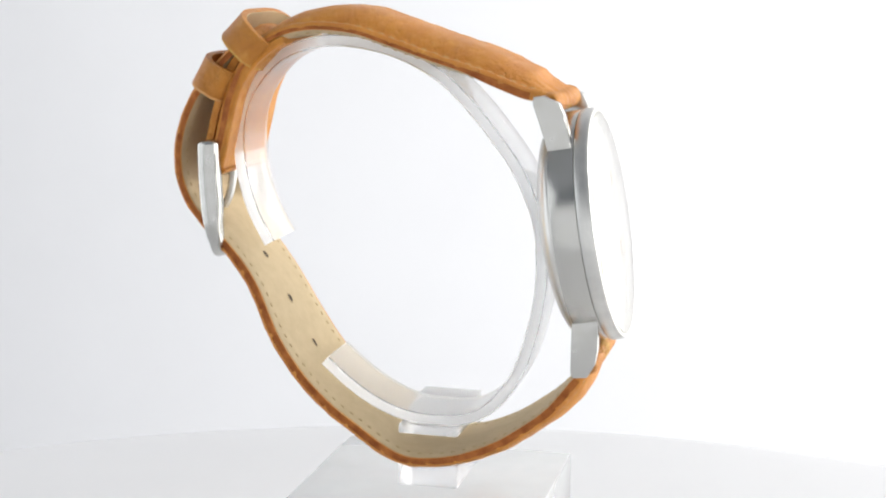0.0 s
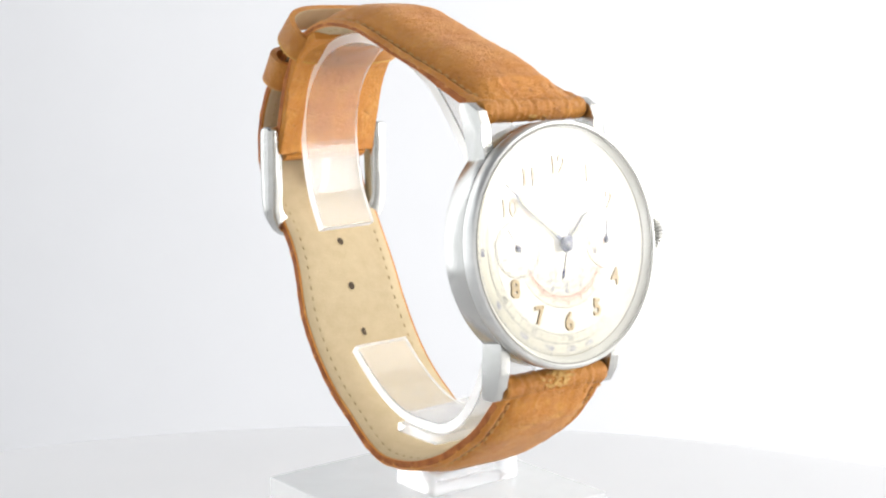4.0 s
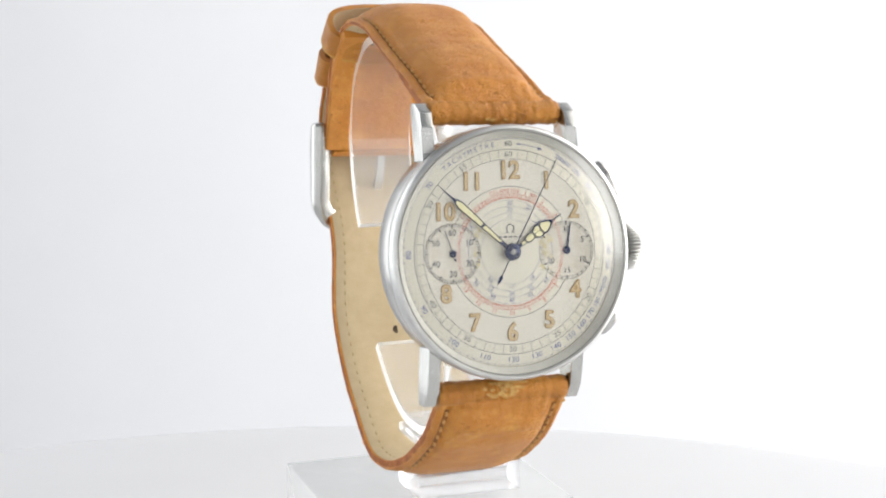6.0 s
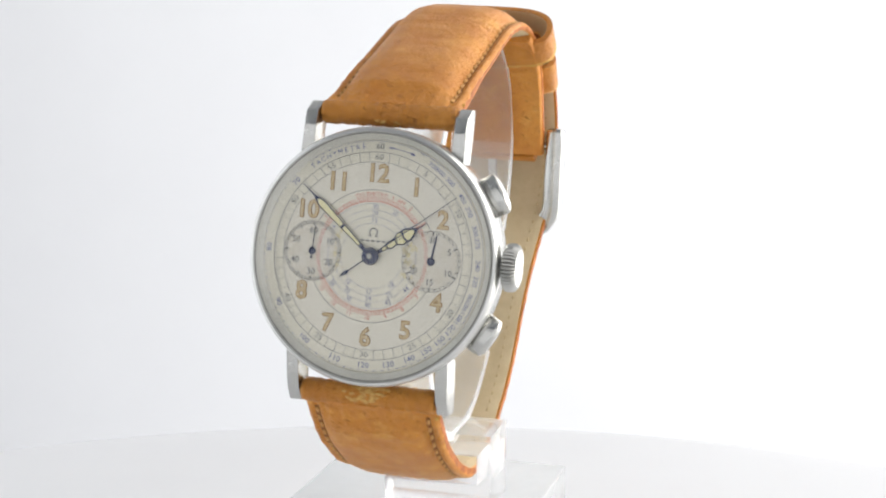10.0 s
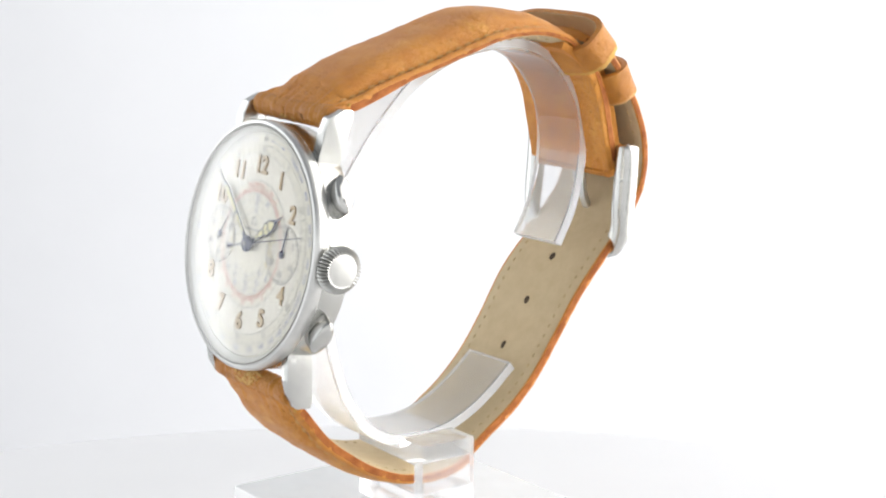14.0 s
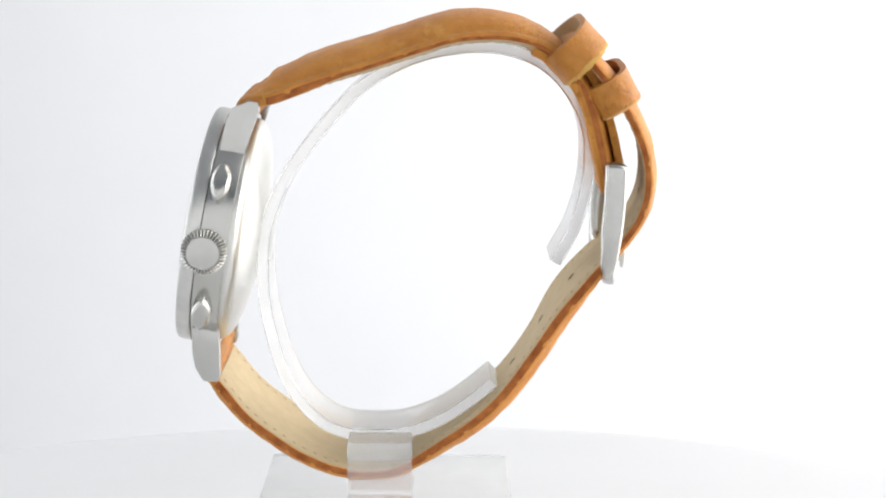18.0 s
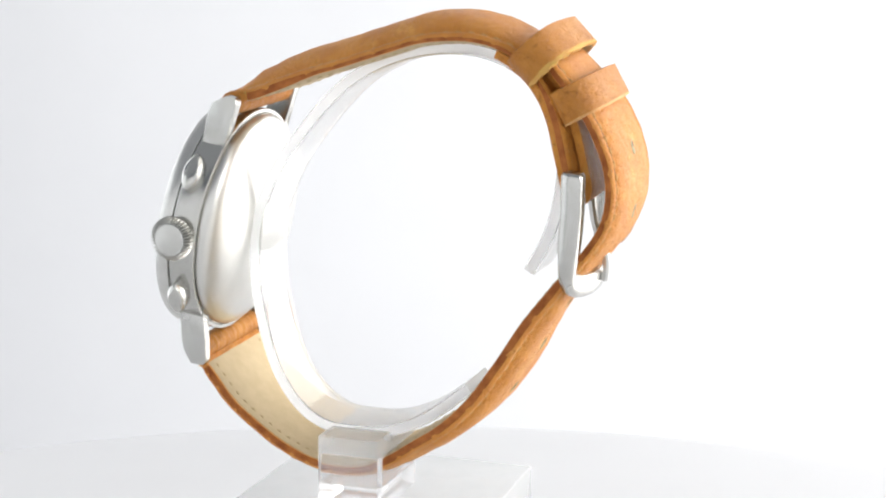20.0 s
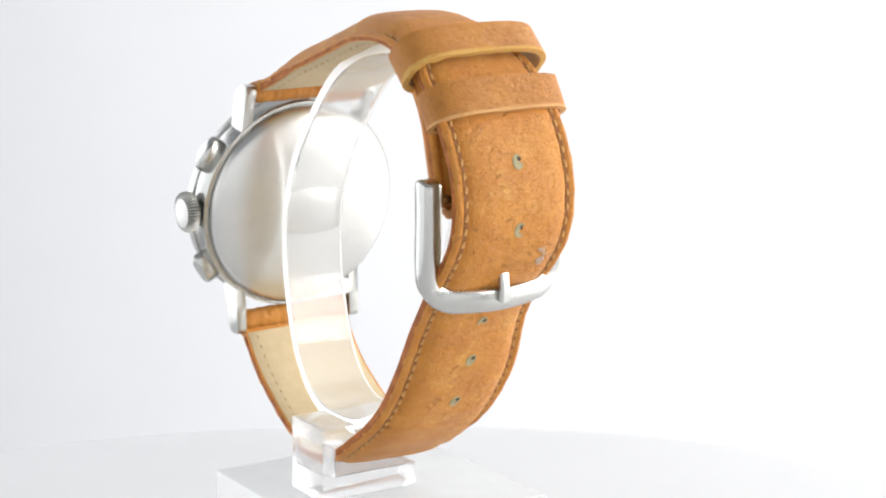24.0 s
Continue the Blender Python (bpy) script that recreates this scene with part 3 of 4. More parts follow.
        flat_ring(bm, 4.00, 4.05, YS, 90, cx=cx)
        cnt = 60 if top == "60" else 30
        for i in range(cnt):
            tick(bm, 360 * i / cnt, 3.75 if i % 5 == 0 else 4.0, 4.4, 0.20 if i % 5 == 0 else 0.12, YS, cx)
        part("sub_dial_track", bm, INK_BLACK, sub)
        step = 10 if top == "60" else 5
        for i in range(6):
            v = step * (i + 1)
            a = 60 * (i + 1)
            if top == "30" and v == 25:
                continue
            lettering(str(v), 1.30, cx + 3.05 * math.sin(radians(a)), YS, 3.05 * math.cos(radians(a)), 0, INK_BLACK, sub, 0, "sub_dial_number", 0.01)
        # the coloured scales run on over the sub-dial
        bm = bmesh.new()
        mid = -90 if cx < 0 else 90
        for i in range(26):
            tick(bm, mid - 29 + i * 2.3, 8.05, 8.62, 0.09, YS - 0.005)
        part("telemeter_arc", bm, INK_RED, sub)
        bm = bmesh.new()
        flat_ring(bm, 6.75, 6.81, YS - 0.005, 200, mid - 22, mid + 22)
        part("pulse_arc", bm, INK_BLUE, sub)
        r4 = random.Random(3 if cx > 0 else 8)
        bm = bmesh.new()
        for _ in range(24 if cx > 0 else 14):
            px, pz, a = math.copysign(5.4, cx) + r4.gauss(0, 0.55), r4.gauss(-0.1, 1.5), r4.uniform(0.12, 0.38)
            bm.faces.new([bm.verts.new((px + a * r4.uniform(0.6, 1.2) * math.sin(k * math.pi / 4), YS - 0.008, pz + 1.3 * a * r4.uniform(0.6, 1.2) * math.cos(k * math.pi / 4))) for k in range(8)])
        part("patina_stain", bm, PATINA, sub, "yellowed patina blotch")
    return dial


def hand(name, mat, shape, y, thick, label, parent=None):
    """A flat hand that points up from its own centre. shape: list of outlines in (x, z)."""
    bm = bmesh.new()
    for outline in shape:
        prism(bm, outline, -thick / 2, thick / 2, "y")
    ob = part(name, bm, mat, parent or watch, label, smooth=False)
    return ob


def disc(r, n=28, cx=0.0, cz=0.0):
    return [(cx + r * math.sin(2 * math.pi * i / n), cz + r * math.cos(2 * math.pi * i / n)) for i in range(n)]


def build_pointers():
    # hour hand: lobed, lume cells in a blued frame
    frame_h = [[(-0.25, 0.8), (0.25, 0.8), (0.33, 2.6), (0.62, 3.3), (0.55, 4.3), (1.05, 5.2), (0.95, 5.9), (0.98, 6.6), (0.42, 7.7), (0.10, 8.2), (0.05, 9.8),
                (-0.05, 9.8), (-0.10, 8.2), (-0.42, 7.7), (-0.98, 6.6), (-0.95, 5.9), (-1.05, 5.2), (-0.55, 4.3), (-0.62, 3.3), (-0.33, 2.6)], disc(1.0)]
    oh = hand("hour_hand", BLUED, frame_h, 0, 0.12, "blued cathedral hour hand filled with aged lume")
    oh.matrix_basis = DIAL_SEAT @ pose(0, -0.42 * MM, 0, 0, 56.0, 0)
    cells = [[(-0.20, 2.0), (0.20, 2.0), (0.22, 2.7), (-0.22, 2.7)], [(-0.25, 2.95), (0.25, 2.95), (0.45, 3.4), (0.36, 4.3), (-0.36, 4.3), (-0.45, 3.4)],
             [(0.04, 4.6), (0.40, 4.5), (0.86, 5.2), (0.72, 5.75), (0.04, 5.6)], [(-0.04, 4.6), (-0.40, 4.5), (-0.86, 5.2), (-0.72, 5.75), (-0.04, 5.6)],
             [(0, 5.85), (0.72, 6.05), (0.74, 6.55), (0.30, 7.4), (0, 7.6), (-0.30, 7.4), (-0.74, 6.55), (-0.72, 6.05)]]
    for c in cells:
        hand("lume_cell", LUME, [c], 0, 0.18, "", oh)
    frame_m = [[(-0.28, 0.8), (0.28, 0.8), (0.42, 6.0), (0.62, 10.8), (0.40, 11.6), (0.12, 12.4), (0.04, 14.8), (-0.04, 14.8), (-0.12, 12.4), (-0.40, 11.6), (-0.62, 10.8), (-0.42, 6.0)], disc(1.2)]
    om = hand("minute_hand", BLUED, frame_m, 0, 0.12, "blued sword minute hand filled with aged lume")
    om.matrix_basis = DIAL_SEAT @ pose(0, -0.66 * MM, 0, 0, -48.8, 0)
    for c in ([(-0.17, 2.4), (0.17, 2.4), (0.28, 5.9), (-0.28, 5.9)], [(-0.30, 6.3), (0.30, 6.3), (0.46, 10.7), (0.28, 11.3), (0, 11.7), (-0.28, 11.3), (-0.46, 10.7)]):
        hand("lume_cell", LUME, [c], 0, 0.18, "", om)
    bm = bmesh.new()
    prism(bm, [(-0.07, -4.2), (0.07, -4.2), (0.09, 0), (0.035, 15.7), (-0.035, 15.7), (-0.09, 0)], -0.05, 0.05, "y")
    prism(bm, [(0, -5.6), (0.20, -4.9), (0.30, -4.4), (0.16, -3.9), (-0.16, -3.9), (-0.30, -4.4), (-0.20, -4.9)], -0.05, 0.05, "y")
    lathe(bm, [(0, -0.30), (0.5, -0.28), (0.95, -0.2), (1.25, 0.0), (1.30, 0.25), (1.0, 0.35)], 32)
    oc = part("chronograph_hand", bm, BLUED, watch, "thin blued sweep hand with a drop counterweight")
    bm = bmesh.new()
    lathe(bm, [(0, -0.42), (0.3, -0.40), (0.42, -0.30), (0.42, -0.2)], 20)
    part("hub_cap", bm, GASKET, oc)
    bm = bmesh.new()
    prism(bm, [(-0.06, -0.8), (0.06, -0.8), (0.04, 3.75), (-0.04, 3.75)], -0.04, 0.04, "y")
    prism(bm, disc(0.18, 14, 0, -1.0), -0.04, 0.04, "y")
    lathe(bm, [(0, -0.10), (0.14, -0.10), (0.17, -0.17), (0.42, -0.13), (0.56, 0.0), (0.56, 0.06)], 20)
    osub = part("small_seconds_hand", bm, BLUED, watch, "tiny blued running seconds hand")
    bm = bmesh.new()
    prism(bm, [(-0.16, 0), (0.16, 0), (0.10, 3.6), (0.02, 4.1), (-0.02, 4.1), (-0.10, 3.6)], -0.04, 0.04, "y")
    lathe(bm, [(0, -0.10), (0.15, -0.10), (0.18, -0.17), (0.46, -0.13), (0.61, 0.0), (0.61, 0.06)], 20)
    orr = part("minute_counter_hand", bm, BLUED, watch, "small blued minute counter hand")
    orr.matrix_basis = DIAL_SEAT @ pose(9.10 * MM, -0.20 * MM, 0, 0, 9.0, 0)
    return oc, osub


# ---------- strap ----------
UPPER = Band([(4.7, 20.9), (6.4, 21.6), (8.9, 22.5), (14.1, 25.5), (18.2, 27.6), (22.3, 29.6), (26.3, 31.7), (30.3, 33.8), (34.2, 35.8), (38.4, 37.1), (42.7, 37.8),
              (47, 37.5), (50.8, 35.9), (54.2, 33.2), (56.8, 29.6), (58.7, 25.3), (60.5, 21.1), (61.6, 18.4)], 110, 1)
LOWER = Band([(4.6, -20.95), (6.1, -22.05), (7.9, -23.5), (12.5, -27.6), (17.5, -30.4), (22.5, -32.5), (29, -33.8), (35.8, -33.1), (39.8, -30.8), (44.2, -26.6),
              (48.1, -22.7), (51.9, -17.4), (55.2, -10.4), (58.2, -2.1), (61.8, 4.6), (65.4, 10.1), (67.6, 14.8), (68.0, 19.4), (66.7, 24.5),
              (63.7, 29.4), (60.2, 33.0), (56.4, 36.0), (53.5, 38.0), (51.2, 39.2)], 140, -1)


def strap_half(name, band, thick, width, label, stitch_from, stitch_to, lining_to):
    """Padded leather over a lining, with a dark edge and a row of stitches near each side."""
    L = band.length

    def edge(s):
        return min(1.85, thick(s) * 0.62) + 0.42 * (1 - smooth01(0.0, 3.0, s))

    ph = 1.3 if band.side > 0 else 0.4

    def skive(s):
        """How far the underside rises towards the thinned edges."""
        return 0.58 * smooth01(9, 17, s) * (1 - smooth01(L - 20, L - 12, s)) if band.side > 0 else 0.0

    def pucker(s, k):
        return (math.sin(s * 1.65 + ph + k) + 0.7 * math.sin(s * 2.63 + 2 * k) + 0.3 * math.sin(s * 0.71 + 3.1 * k)) * smooth01(2.5, 5, s) * (1 - smooth01(L - 14, L - 8, s))

    def ripple(x):
        """Puckers across the strap where the hide is gathered at the bar."""
        return math.sin(2.9 * x + ph) + 0.7 * math.sin(4.7 * x + 2 * ph) + 0.5 * math.sin(1.3 * x + 1.0)

    def cover(s):
        w, c = width(s), thick(s)
        gather = 0.075 * (1 - smooth01(1.5, 6.5, s)) + 0.012
        e = edge(s)
        tail = min((L - s) / 1.2, 1.0)
        cap = 0.35 + 0.65 * math.sqrt(max(1 - (1 - tail) ** 2, 0.0))
        ring = [(-w, 0.14 + skive(s)), (-0.70 * w, 0.14), (0.70 * w, 0.14), (w, 0.14 + skive(s))]
        prof = []
        for k in range(41):
            x = math.copysign(abs(k / 20 - 1) ** 0.7, k - 20)
            a = abs(x)
            if a > 0.995:
                prof.append((x * w + math.copysign(0.055, x) * pucker(s, x), e * 0.78 + 0.05 * pucker(s, 2 * x)))
            else:
                bulge = max(1 - (a / 0.83) ** 4, 0.0) ** 0.75 if band.side > 0 else max(1 - (a / 0.80) ** 5, 0.0) ** 0.7
                dip = -0.34 * max(1 - abs(a - 0.845) / 0.055, 0.0) + 0.16 * max(1 - abs(a - 0.93) / 0.05, 0.0)
                prof.append((x * w, e + dip + (c - e) * bulge + 0.035 * pucker(s * 0.8, 1.5 * x) + gather * ripple(x * w + 0.15 * math.sin(s))))
        ring += [(x, 0.14 + (h - 0.14) * cap) for x, h in reversed(prof)]
        return ring

    bm = bmesh.new()
    band.sweep(bm, cover)
    leather = part(name, bm, LEATHER, watch, label, angle=60)
    bm = bmesh.new()
    band.sweep(bm, lambda s: [(-width(s) + 0.55, skive(s)), (-0.70 * width(s), 0.0), (0.70 * width(s), 0.0), (width(s) - 0.55, skive(s)), (width(s) - 0.38, 0.10 + skive(s)),
                               (width(s) - 0.38, 0.3 + skive(s)), (0.68 * width(s), 0.3), (-0.68 * width(s), 0.3), (-width(s) + 0.38, 0.3 + skive(s)), (-width(s) + 0.38, 0.10 + skive(s))], 2.8, lining_to - 0.4)
    part("lining", bm, LINING, leather, "beige hide lining")
    if lining_to < L - 2:
        bm = bmesh.new()
        band.sweep(bm, lambda s: [(-width(s) + 0.3, -0.75), (width(s) - 0.3, -0.75), (width(s) - 0.1, -0.5), (width(s) - 0.1, 0.5), (-width(s) + 0.1, 0.5), (-width(s) + 0.1, -0.5)], lining_to - 1.5, L + 0.0)
        part("turned_flap", bm, LEATHER, leather, "tan leather flap turned to the inside")
    # dark raw edge on both sides
    for sg in (-1, 1):
        bm = bmesh.new()
        band.sweep(bm, lambda s: [(sg * (width(s) - 0.5), 0.2 + skive(s)), (sg * (width(s) + 0.03), 0.2 + skive(s)), (sg * (width(s) + 0.07), 0.42 + 0.13 * edge(s) + 0.5 * skive(s)), (sg * (width(s) + 0.03), edge(s) * 0.72), (sg * (width(s) - 0.5), edge(s) * 0.6)], 3.2, L - 1.5)
        part("strap_edge", bm, LEATHER_EDGE, leather, "dark folded edge")
    # stitches
    bm = bmesh.new()
    lathe(bm, [(0.0, -0.58), (0.17, -0.52), (0.26, -0.26), (0.26, 0.26), (0.17, 0.52), (0.0, 0.58)], 6, "y")
    first = None
    pitch = 1.9
    for sg in (-1, 1):
        s = stitch_from
        while s < stitch_to:
            w, c = width(s), thick(s)
            p, t, nn = band.at(s, sg * (w * 0.845), edge(s) + 0.02)
            if first is None:
                first = part("stitch", bm, THREAD, leather, "ochre sewing thread")
                ob = first
            else:
                ob = new("stitch", first.data)
                ob.parent = leather
            side = t.cross(nn)
            tt = (t + side * 0.16 * sg).normalized()
            side = tt.cross(nn).normalized()
            m = Matrix((side, tt, nn)).transposed().to_4x4()
            m.translation = p * MM
            ob.matrix_basis = m
            s += pitch
    # the same seam seen on the lining
    small = None
    for sg in (-1, 1):
        s = stitch_from + 0.8
        while s < min(stitch_to, lining_to - 2):
            p, t, nn = band.at(s, sg * width(s) * 0.80, 0.33 * skive(s))
            if small is None:
                bm = bmesh.new()
                lathe(bm, [(0.0, -0.42), (0.14, -0.3), (0.16, 0.0), (0.14, 0.3), (0.0, 0.42)], 6, "y")
                small = part("lining_stitch", bm, LINING_THREAD, leather, "pale thread sunk in the lining")
                ob = small
            else:
                ob = new("lining_stitch", small.data)
                ob.parent = leather
            m = Matrix((t.cross(nn).normalized(), t, nn)).transposed().to_4x4()
            m.translation = p * MM
            ob.matrix_basis = m
            s += 1.9
    # sewn channel under the thread, and the roll round the spring bar
    # dark strip stands for the needle holes and the shadow beside the thread
    for sg in (-1, 1):
        bm = bmesh.new()
        band.sweep(bm, lambda s: [(sg * (width(s) * 0.845 - 0.36), edge(s) - 0.55), (sg * (width(s) * 0.845 + 0.36), edge(s) - 0.55),
                                  (sg * (width(s) * 0.845 + 0.36), edge(s) - 0.05), (sg * (width(s) * 0.845 - 0.36), edge(s) - 0.05)], stitch_from - 0.8, stitch_to - 0.3)
        part("seam", bm, SEAM, leather, "dark sewn channel")
    bm = bmesh.new()
    roll = [(1.84 + 0.05 * ripple(0.25 * i), 0.25 * i) for i in range(-40, 41)]
    lathe(bm, [(0.8, -10.45), (1.6, -10.45)] + roll + [(1.6, 10.45), (0.8, 10.45)], 32, "x", (0, 4.75, 21.0 * band.side))
    # darker, redder hide than the strap; its tone also paints shade beside the case
    part("bar_roll", bm, KEEPER_LEATHER, leather, "leather rolled round the spring bar")
    return leather


def build_strap():
    uw = lambda s: 10.45 - 0.15 * smooth01(4, 45, s)
    ut = lambda s: 1.95 + 2.35 * smooth01(0, 5, s) + 0.65 * smooth01(4, 14, s) - 2.25 * smooth01(33, 54, s)
    up = strap_half("upper_strap", UPPER, ut, uw, "tan padded leather buckle strap", 3.2, UPPER.length - 18, UPPER.length - 24)
    L = LOWER.length
    lw = lambda s: 10.45 + 0.3 * smooth01(14, 32, s) * (1 - smooth01(L * 0.5, L * 0.65, s)) - 0.2 * smooth01(L * 0.5, L * 0.65, s) - (0 if s < L - 7 else 9.0 * (1 - math.sqrt(max(1 - ((s - L + 7) / 7.2) ** 2, 0))))
    lt = lambda s: 1.85 + 1.65 * smooth01(0, 6, s) - 0.6 * smooth01(6, 14, s) - 0.6 * smooth01(20, 45, s) + 1.25 * smooth01(30, 50, s) * (1 - smooth01(L - 52, L - 36, s))
    low = strap_half("lower_strap", LOWER, lt, lw, "tan leather tail strap with punched holes", 3.2, L - 3, L)
    # punched holes, found along the band from the buckle tongue
    best = min(range(400), key=lambda i: (LOWER.at(L * i / 400, 0, 2.0)[0] - Vector((0.55, 65.6, 7.6))).length)
    s_t = L * best / 400
    for k in (-3, -2, -1, 1, 2):
        s = s_t + 8.75 * k + (0.6 if k > 0 else 0)
        for h, sgn in ((lt(s) + 0.03, 1), (0.0, -1)):
            p, t, nn = LOWER.at(s + (0.9 if sgn < 0 else 0.2), 0.0, h)
            side = t.cross(nn).normalized()
            m = Matrix((side, t, nn * 1.0)).transposed().to_4x4()
            m.translation = p * MM
            bm = bmesh.new()
            a = 0.92 if sgn > 0 else 0.8
            lathe(bm, [(a, -0.25 * sgn), (a, 0.02 * sgn), (a - 0.14, 0.05 * sgn), (a - 0.28, -0.12 * sgn), (a - 0.28, -0.25 * sgn)], 20, "z")
            for v in bm.verts:
                v.co.y *= 1.25
            o = part("hole_rim", bm, HOLE_OLIVE if sgn > 0 else LINING, low, "worn punched hole edge" if sgn > 0 else "")
            o.matrix_basis = m
            # flat disc closes the hole, with the light and shade inside painted on
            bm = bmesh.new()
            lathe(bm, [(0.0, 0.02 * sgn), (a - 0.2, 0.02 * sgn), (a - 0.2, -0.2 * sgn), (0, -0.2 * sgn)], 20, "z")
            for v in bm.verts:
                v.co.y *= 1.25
            o = part("hole", bm, HOLE_OLIVE if sgn > 0 else HOLE_DARK, low)
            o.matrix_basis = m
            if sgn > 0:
                # dark disc set off centre: painted shadow inside the hole
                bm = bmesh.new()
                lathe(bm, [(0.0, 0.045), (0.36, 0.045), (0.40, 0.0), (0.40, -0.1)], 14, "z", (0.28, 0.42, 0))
                o = part("hole_shade", bm, HOLE_DARK, low)
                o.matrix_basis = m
    # raw torn patches by the lugs, a grey scuff on the tail
    r2 = random.Random(11)

    def flakes(band, thick, s0, s1, x0, x1, count, size, mat, parent, label, lift=0.02):
        bm = bmesh.new()
        for _ in range(count):
            s, x = r2.uniform(s0, s1), r2.gauss((x0 + x1) / 2, (x1 - x0) / 4)
            a, b = size * r2.uniform(0.5, 1.4), size * r2.uniform(0.25, 0.65)
            turn = r2.uniform(-0.5, 0.5)
            n = 7
            ring, low = [], []
            for i in range(n):
                th = 2 * math.pi * i / n
                u, v = a * math.cos(th) * r2.uniform(0.7, 1.2), b * math.sin(th) * r2.uniform(0.7, 1.2)
                xx, ss = x + u * math.cos(turn) - v * math.sin(turn), max(s + u * math.sin(turn) + v * math.cos(turn), 0.3)
                ring.append(bm.verts.new(band.at(ss, xx, thick(ss, xx) + lift + r2.uniform(0, 0.10))[0]))
                low.append(bm.verts.new(band.at(ss, xx, thick(ss, xx) - 0.35)[0]))
            c = bm.verts.new(band.at(max(s, 0.3), x, thick(max(s, 0.3), x) + lift + 0.08)[0])
            for i in range(n):
                j = (i + 1) % n
                bm.faces.new((ring[i], ring[j], c))
                bm.faces.new((ring[i], low[i], low[j], ring[j]))
        part("worn_patch", bm, mat, parent, label, smooth=False)

    def roll_flakes(z, to_case, a0, a1, spread, count, size, parent, label):
        """Torn scraps on the front of the leather roll. Angles go from the front towards the case."""
        bm = bmesh.new()
        for _ in range(count):
            a, x = radians(r2.uniform(a0, a1)), r2.gauss(0.2, spread)
            n, ring, low_ring = 7, [], []
            for i in range(n):
                th = 2 * math.pi * i / n
                u, v = size * math.cos(th) * r2.uniform(0.6, 1.5), 0.5 * size * math.sin(th) * r2.uniform(0.6, 1.4)
                aa = a + v / 1.86
                for rad, ls in ((1.88 + r2.uniform(0, 0.16), ring), (1.6, low_ring)):
                    ls.append(bm.verts.new((x + u, 4.75 - rad * math.cos(aa), z + to_case * rad * math.sin(aa))))
            c = bm.verts.new((x, 4.75 - 2.0 * math.cos(a), z + to_case * 2.0 * math.sin(a)))
            for i in range(n):
                j = (i + 1) % n
                bm.faces.new((ring[i], ring[j], c))
                bm.faces.new((ring[i], low_ring[i], low_ring[j], ring[j]))
        part("worn_patch", bm, BARE_LEATHER, parent, label, smooth=False)
    roll_flakes(-21.0, 1, -30, 55, 1.15, 46, 0.5, low, "torn ochre patch of raw leather")
    roll_flakes(21.0, -1, 30, 60, 1.0, 8, 0.30, up, "small torn ochre patch")
    flakes(UPPER, lambda s, x: 1.5, 1.6, 3.6, 9.2, 10.3, 14, 0.5, FRAYED, up, "frayed corner beside the lug")
    flakes(LOWER, lambda s, x: 1.5, 1.6, 3.4, 9.4, 10.3, 10, 0.45, FRAYED, low, "frayed corner beside the lug")
    flakes(LOWER, lambda s, x: lt(s) * (0.80 if abs(x) > 6 else 1.0), s_t + 3.6, s_t + 6.4, -7.2, -4.8, 9, 0.9, STAIN, low, "grey scuff mark", 0.0)
    return up, low, s_t


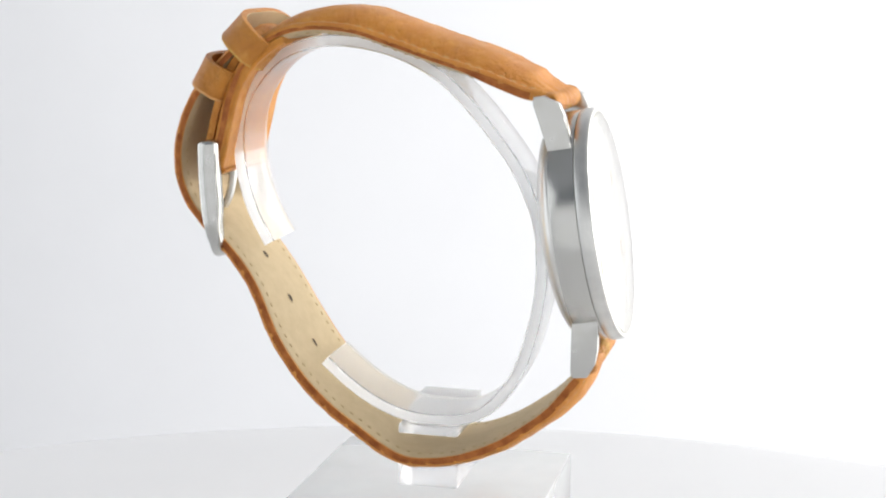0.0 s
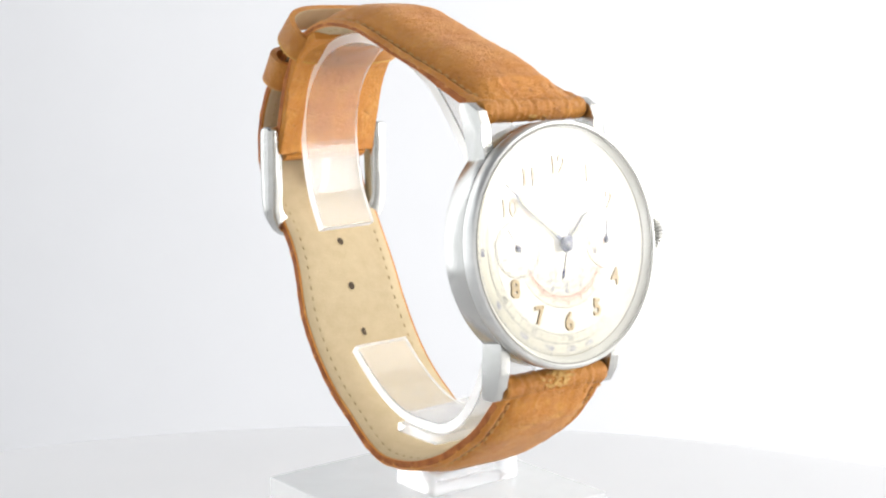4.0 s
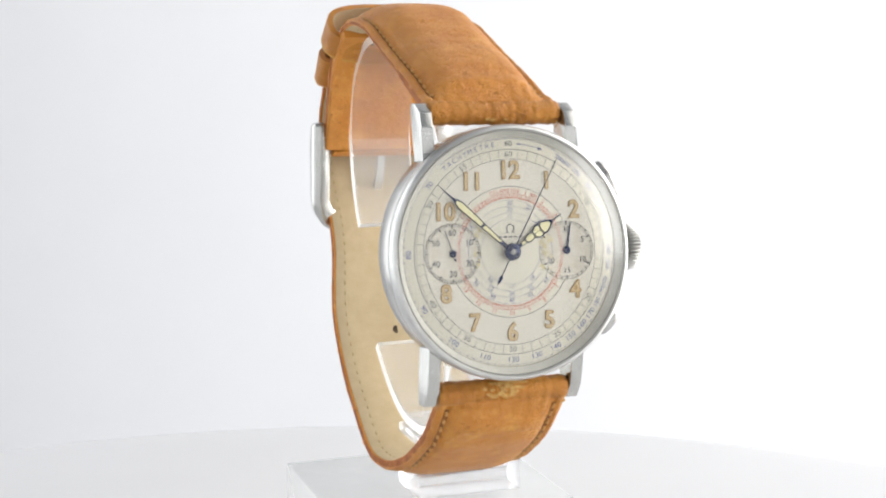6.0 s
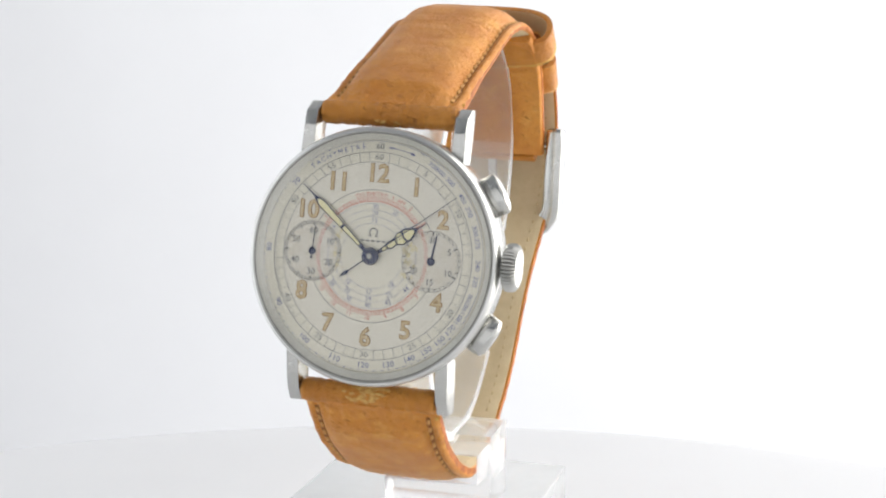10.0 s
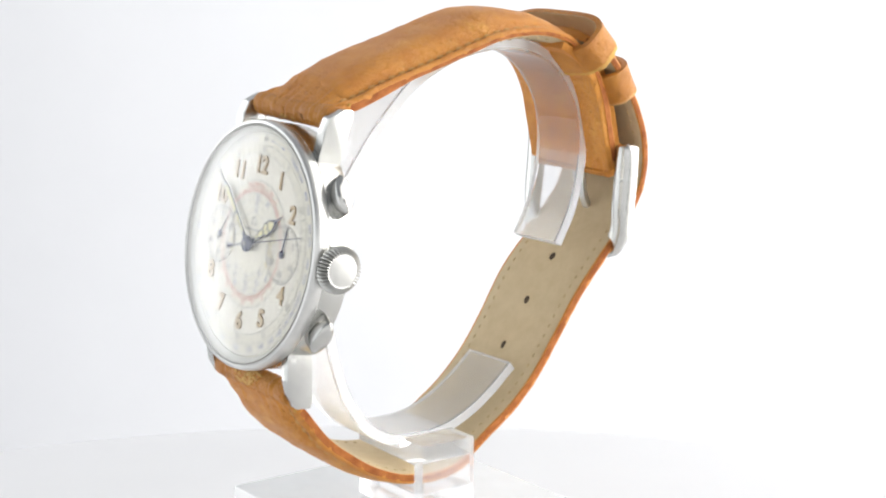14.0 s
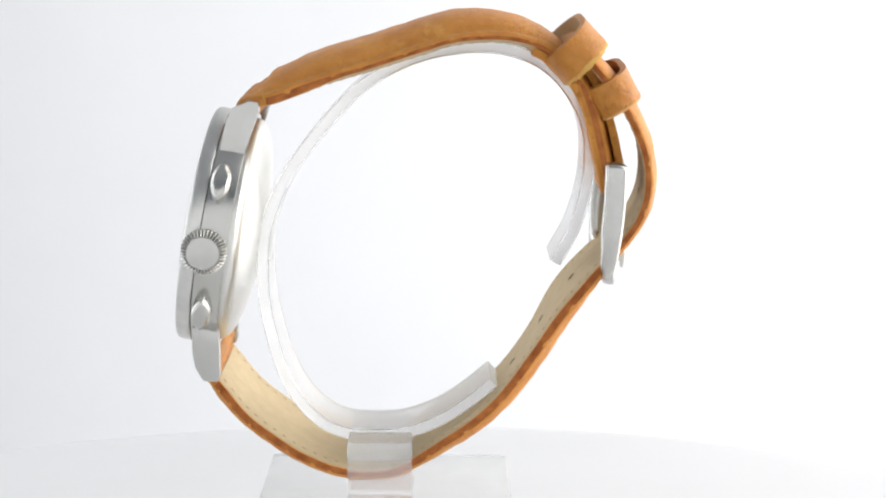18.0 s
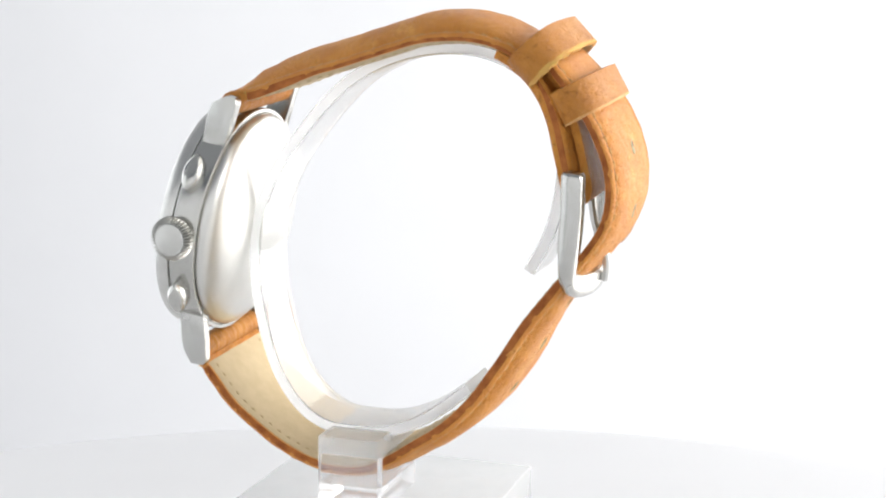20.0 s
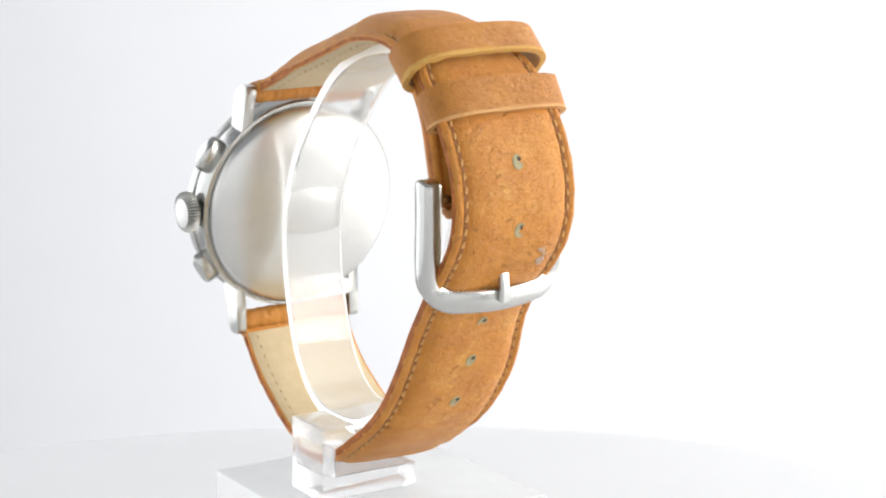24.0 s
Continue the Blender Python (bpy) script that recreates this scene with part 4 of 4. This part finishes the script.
def loop_band(c, t, length, height, half, wall, mat, name, label, fray_side=False, cx=0.0, rise=1.3):
    """A keeper: a rounded band round the strap. c, t in the side plane."""
    t = Vector(t).normalized()
    nn = Vector((-t.y, t.x))

    def rr(w, top, bottom, n=44):
        pts = []
        for i in range(n):
            a = 2 * math.pi * i / n
            c, q = math.cos(a), math.sin(a)
            pts.append((w * math.copysign(abs(c) ** 0.55, c), (top if q > 0 else bottom) * math.copysign(abs(q) ** 0.75, q)))
        return pts
    outer, inner = rr(half + wall, height / 2 + rise, height / 2), rr(half, height / 2 - wall + rise, height / 2 - wall)
    prof = [(inner, -1), (inner, 1), (outer, 0.94), (outer, -0.94)]
    bm = bmesh.new()
    rings = []
    for ring, k in prof:
        vs = []
        for x, h in ring:
            q = Vector(c) + t * (length / 2 * k) + nn * h
            vs.append(bm.verts.new((x + cx, q.x, q.y)))
        rings.append(vs)
    for a, b in zip(rings, rings[1:] + rings[:1]):
        for i in range(len(a)):
            j = (i + 1) % len(a)
            bm.faces.new((a[i], a[j], b[j], b[i]))
    keeper = part(name, bm, mat, watch, label, angle=50)
    # pale raw edge on the lower rim, frayed on the fixed loop
    r3 = random.Random(5)
    bm = bmesh.new()
    n = len(outer)
    prev = first = None
    for i, ((xo, ho), (xi, hi)) in enumerate(zip(outer, inner)):
        fray = (0.35 if fray_side and xo > 2.0 else 0.06)
        q0 = Vector(c) + t * (length / 2 + r3.uniform(-0.1, 1.0) * fray) + nn * (ho - 0.08)
        q1 = Vector(c) + t * (length / 2 + r3.uniform(0.2, 1.0) * fray) + nn * (hi + 0.05)
        q2 = Vector(c) + t * (length / 2 - 0.30 - r3.uniform(0, 1.0) * fray) + nn * (ho + 0.05)
        cur = [bm.verts.new((xo + cx, q2.x, q2.y)), bm.verts.new((xo + cx + (0.05 if xo > 0 else -0.05), q0.x, q0.y)), bm.verts.new((xi + cx, q1.x, q1.y))]
        if prev:
            bm.faces.new((prev[0], prev[1], cur[1], cur[0]))
            bm.faces.new((prev[1], prev[2], cur[2], cur[1]))
        first = first or cur
        prev = cur
    bm.faces.new((prev[0], prev[1], first[1], first[0]))
    bm.faces.new((prev[1], prev[2], first[2], first[1]))
    part("raw_edge", bm, RAW_EDGE if not fray_side else FRAYED, keeper, "frayed yellowish cut edge" if fray_side else "pale cut edge")
    if fray_side:
        bm = bmesh.new()
        rows = []
        for k in (-0.97, 0.97):
            for f in (0.0, 0.12):
                row = []
                for x, h in inner:
                    q = Vector(c) + t * (length / 2 * k) + nn * (h * (1 - f / 4) if abs(h) > 0.3 else h)
                    row.append(bm.verts.new((x - math.copysign(f - 0.04, x) + cx, q.x, q.y)))
                rows.append(row)
        for a, b in ((rows[0], rows[1]), (rows[1], rows[3]), (rows[3], rows[2])):
            for i in range(n):
                bm.faces.new((a[i], a[(i + 1) % n], b[(i + 1) % n], b[i]))
        part("keeper_lining", bm, LINING, keeper, "beige flesh side of the loop")
    return keeper


def build_buckle(s_t):
    a, b = Vector((62.4, 22.0)), Vector((63.0, 5.0))
    cx, W2 = 1.35, 11.45
    # centre line of the frame: up one arm, round the bottom, down the other
    path = []
    path += [(W2, -0.072), (W2, -0.066), (W2, -0.055), (W2, -0.040)]
    for i in range(6):
        f = -0.02 + i / 5 * 0.74
        path.append((W2, f))
    for i in range(1, 7):
        an = math.pi / 2 * i / 7
        path.append((W2 - 4.4 + 4.4 * math.cos(an), 0.74 + 0.26 * math.sin(an)))
    for i in range(9):
        path.append(((W2 - 4.4) * (1 - 2 * i / 8), 1.0 + 0.015 * math.sin(math.pi * i / 8)))
    path += [(-x, f) for x, f in reversed(path[:16])]
    bm = bmesh.new()
    ax = (b - a)
    nn = Vector((-ax.y, ax.x)).normalized()
    if nn.x < 0:
        nn = -nn
    rings = []
    pts = [Vector((x, f)) for x, f in path]
    for i, p in enumerate(pts):
        q0, q1 = pts[max(i - 1, 0)], pts[min(i + 1, len(pts) - 1)]
        d = Vector(((q1.x - q0.x), (q1.y - q0.y) * ax.length)).normalized()
        out = Vector((d.y, -d.x))
        hw = 1.65 if abs(p.x) > 10 else 1.85
        ht = 1.75 - 0.65 * smooth01(0.5, 1.0, p.y)
        tip = (0.35, 0.68, 0.86, 0.96, 1.0)[min(i, len(pts) - 1 - i, 4)]
        ring = []
        for k in range(12):
            th = 2 * math.pi * k / 12
            cu, su = math.cos(th), math.sin(th)
            u = math.copysign(abs(cu) ** 0.5, cu) * hw * tip
            v = math.copysign(abs(su) ** 0.55, su) * ht * tip
            x = p.x + out.x * u
            along = p.y * ax.length + out.y * u
            crown = 0.8 * math.sin(math.pi * min(max(p.y, 0), 1)) + 2.3 * (1 - (abs(p.x) / W2) ** 2) * smooth01(0.8, 1.0, p.y) + 0.9 * smooth01(0.45, 0.95, p.y)
            q = a + ax.normalized() * along + nn * (v + crown)
            ring.append(bm.verts.new((x + cx, q.x, q.y)))
        rings.append(ring)
    for r0, r1 in zip(rings, rings[1:]):
        for k in range(12):
            bm.faces.new((r0[k], r0[(k + 1) % 12], r1[(k + 1) % 12], r1[k]))
    bm.faces.new(rings[0])
    bm.faces.new(rings[-1])
    buckle = part("buckle", bm, SATIN, watch, "satin steel pin buckle frame", angle=50)
    bm = bmesh.new()
    lathe(bm, [(0, -11.5), (0.7, -11.5), (0.7, 11.5), (0, 11.5)], 14, "x", (cx, 62.3, 20.0))
    part("pivot_bar", bm, STEEL, buckle)
    # tongue: from the bar through the hole, over the frame
    tongue = Band([(62.3, 21.2), (63.3, 17.5), (64.8, 13.2), (66.6, 10.4), (67.7, 7.4), (67.9, 4.9)], 24, 1)
    tongue.drift = lambda y, u: cx
    bm = bmesh.new()
    tongue.sweep(bm, lambda s: [(-0.7, -0.5), (0.7, -0.5), (0.78, 0.1), (0.5, 0.5), (-0.5, 0.5), (-0.78, 0.1)])
    part("tongue", bm, POLISHED, buckle, "polished buckle pin", angle=40)


def build_fold():
    """The buckle strap folds round the pivot bar and is sewn back on itself."""
    fold = Band([(61.5, 18.2), (62.6, 17.6), (64.0, 18.6), (64.1, 20.6), (62.9, 23.4), (61.2, 27.4), (59.0, 31.6), (56.6, 34.9), (54.4, 36.6)], 40, 1)
    bm = bmesh.new()
    w = 8.6
    fold.sweep(bm, lambda s: [(-w, -0.6), (w, -0.6), (w + 0.1, -0.1), (w, 0.6), (-w, 0.6), (-w - 0.1, -0.1)])
    part("folded_end", bm, LEATHER, watch, "tan leather turned back round the pivot bar", angle=50)


build_case()
build_dial()
SWEEP, SECONDS = build_pointers()
UP, LOW, S_TONGUE = build_strap()
loop_band((52.7, 37.9), (0.80, -0.60), 5.3, 8.2, 11.4, 0.95, KEEPER_LEATHER, "fixed_keeper", "tan leather keeper loop with a frayed edge", True, 0.8, 1.2)
loop_band((59.5, 32.7), (0.62, -0.785), 5.4, 6.3, 10.9, 0.95, KEEPER_LEATHER, "sliding_keeper", "tan leather sliding keeper loop", False, 0.75, 1.5)
build_buckle(S_TONGUE)
build_fold()
STAND = build_stand()
BLOCK = build_block()


# ---------- movement ----------
def motions():
    times = [0.0, 0.1, 0.2, 0.3] + [0.5 * i for i in range(1, 48)] + [23.7, 23.8, 23.9, 24.0]
    turn = lambda t: pose(0, 0, 0, 0, 0, 81.90 - 9.2307 * t)
    walk(watch, [(t, turn(t) @ WATCH_REST) for t in times])
    walk(STAND, [(t, turn(t) @ STAND_REST) for t in times])
    walk(BLOCK, [(t, turn(t) @ STAND_REST) for t in times])
    walk(SWEEP, [(t, DIAL_SEAT @ pose(0, -0.00098, 0, 0, -8.0 + 6.05 * t, 0)) for t in times])
    walk(SECONDS, [(t, DIAL_SEAT @ pose(-0.00924, -0.00022, 0, 0, -56.0 + 6.0 * t, 0)) for t in times])


motions()
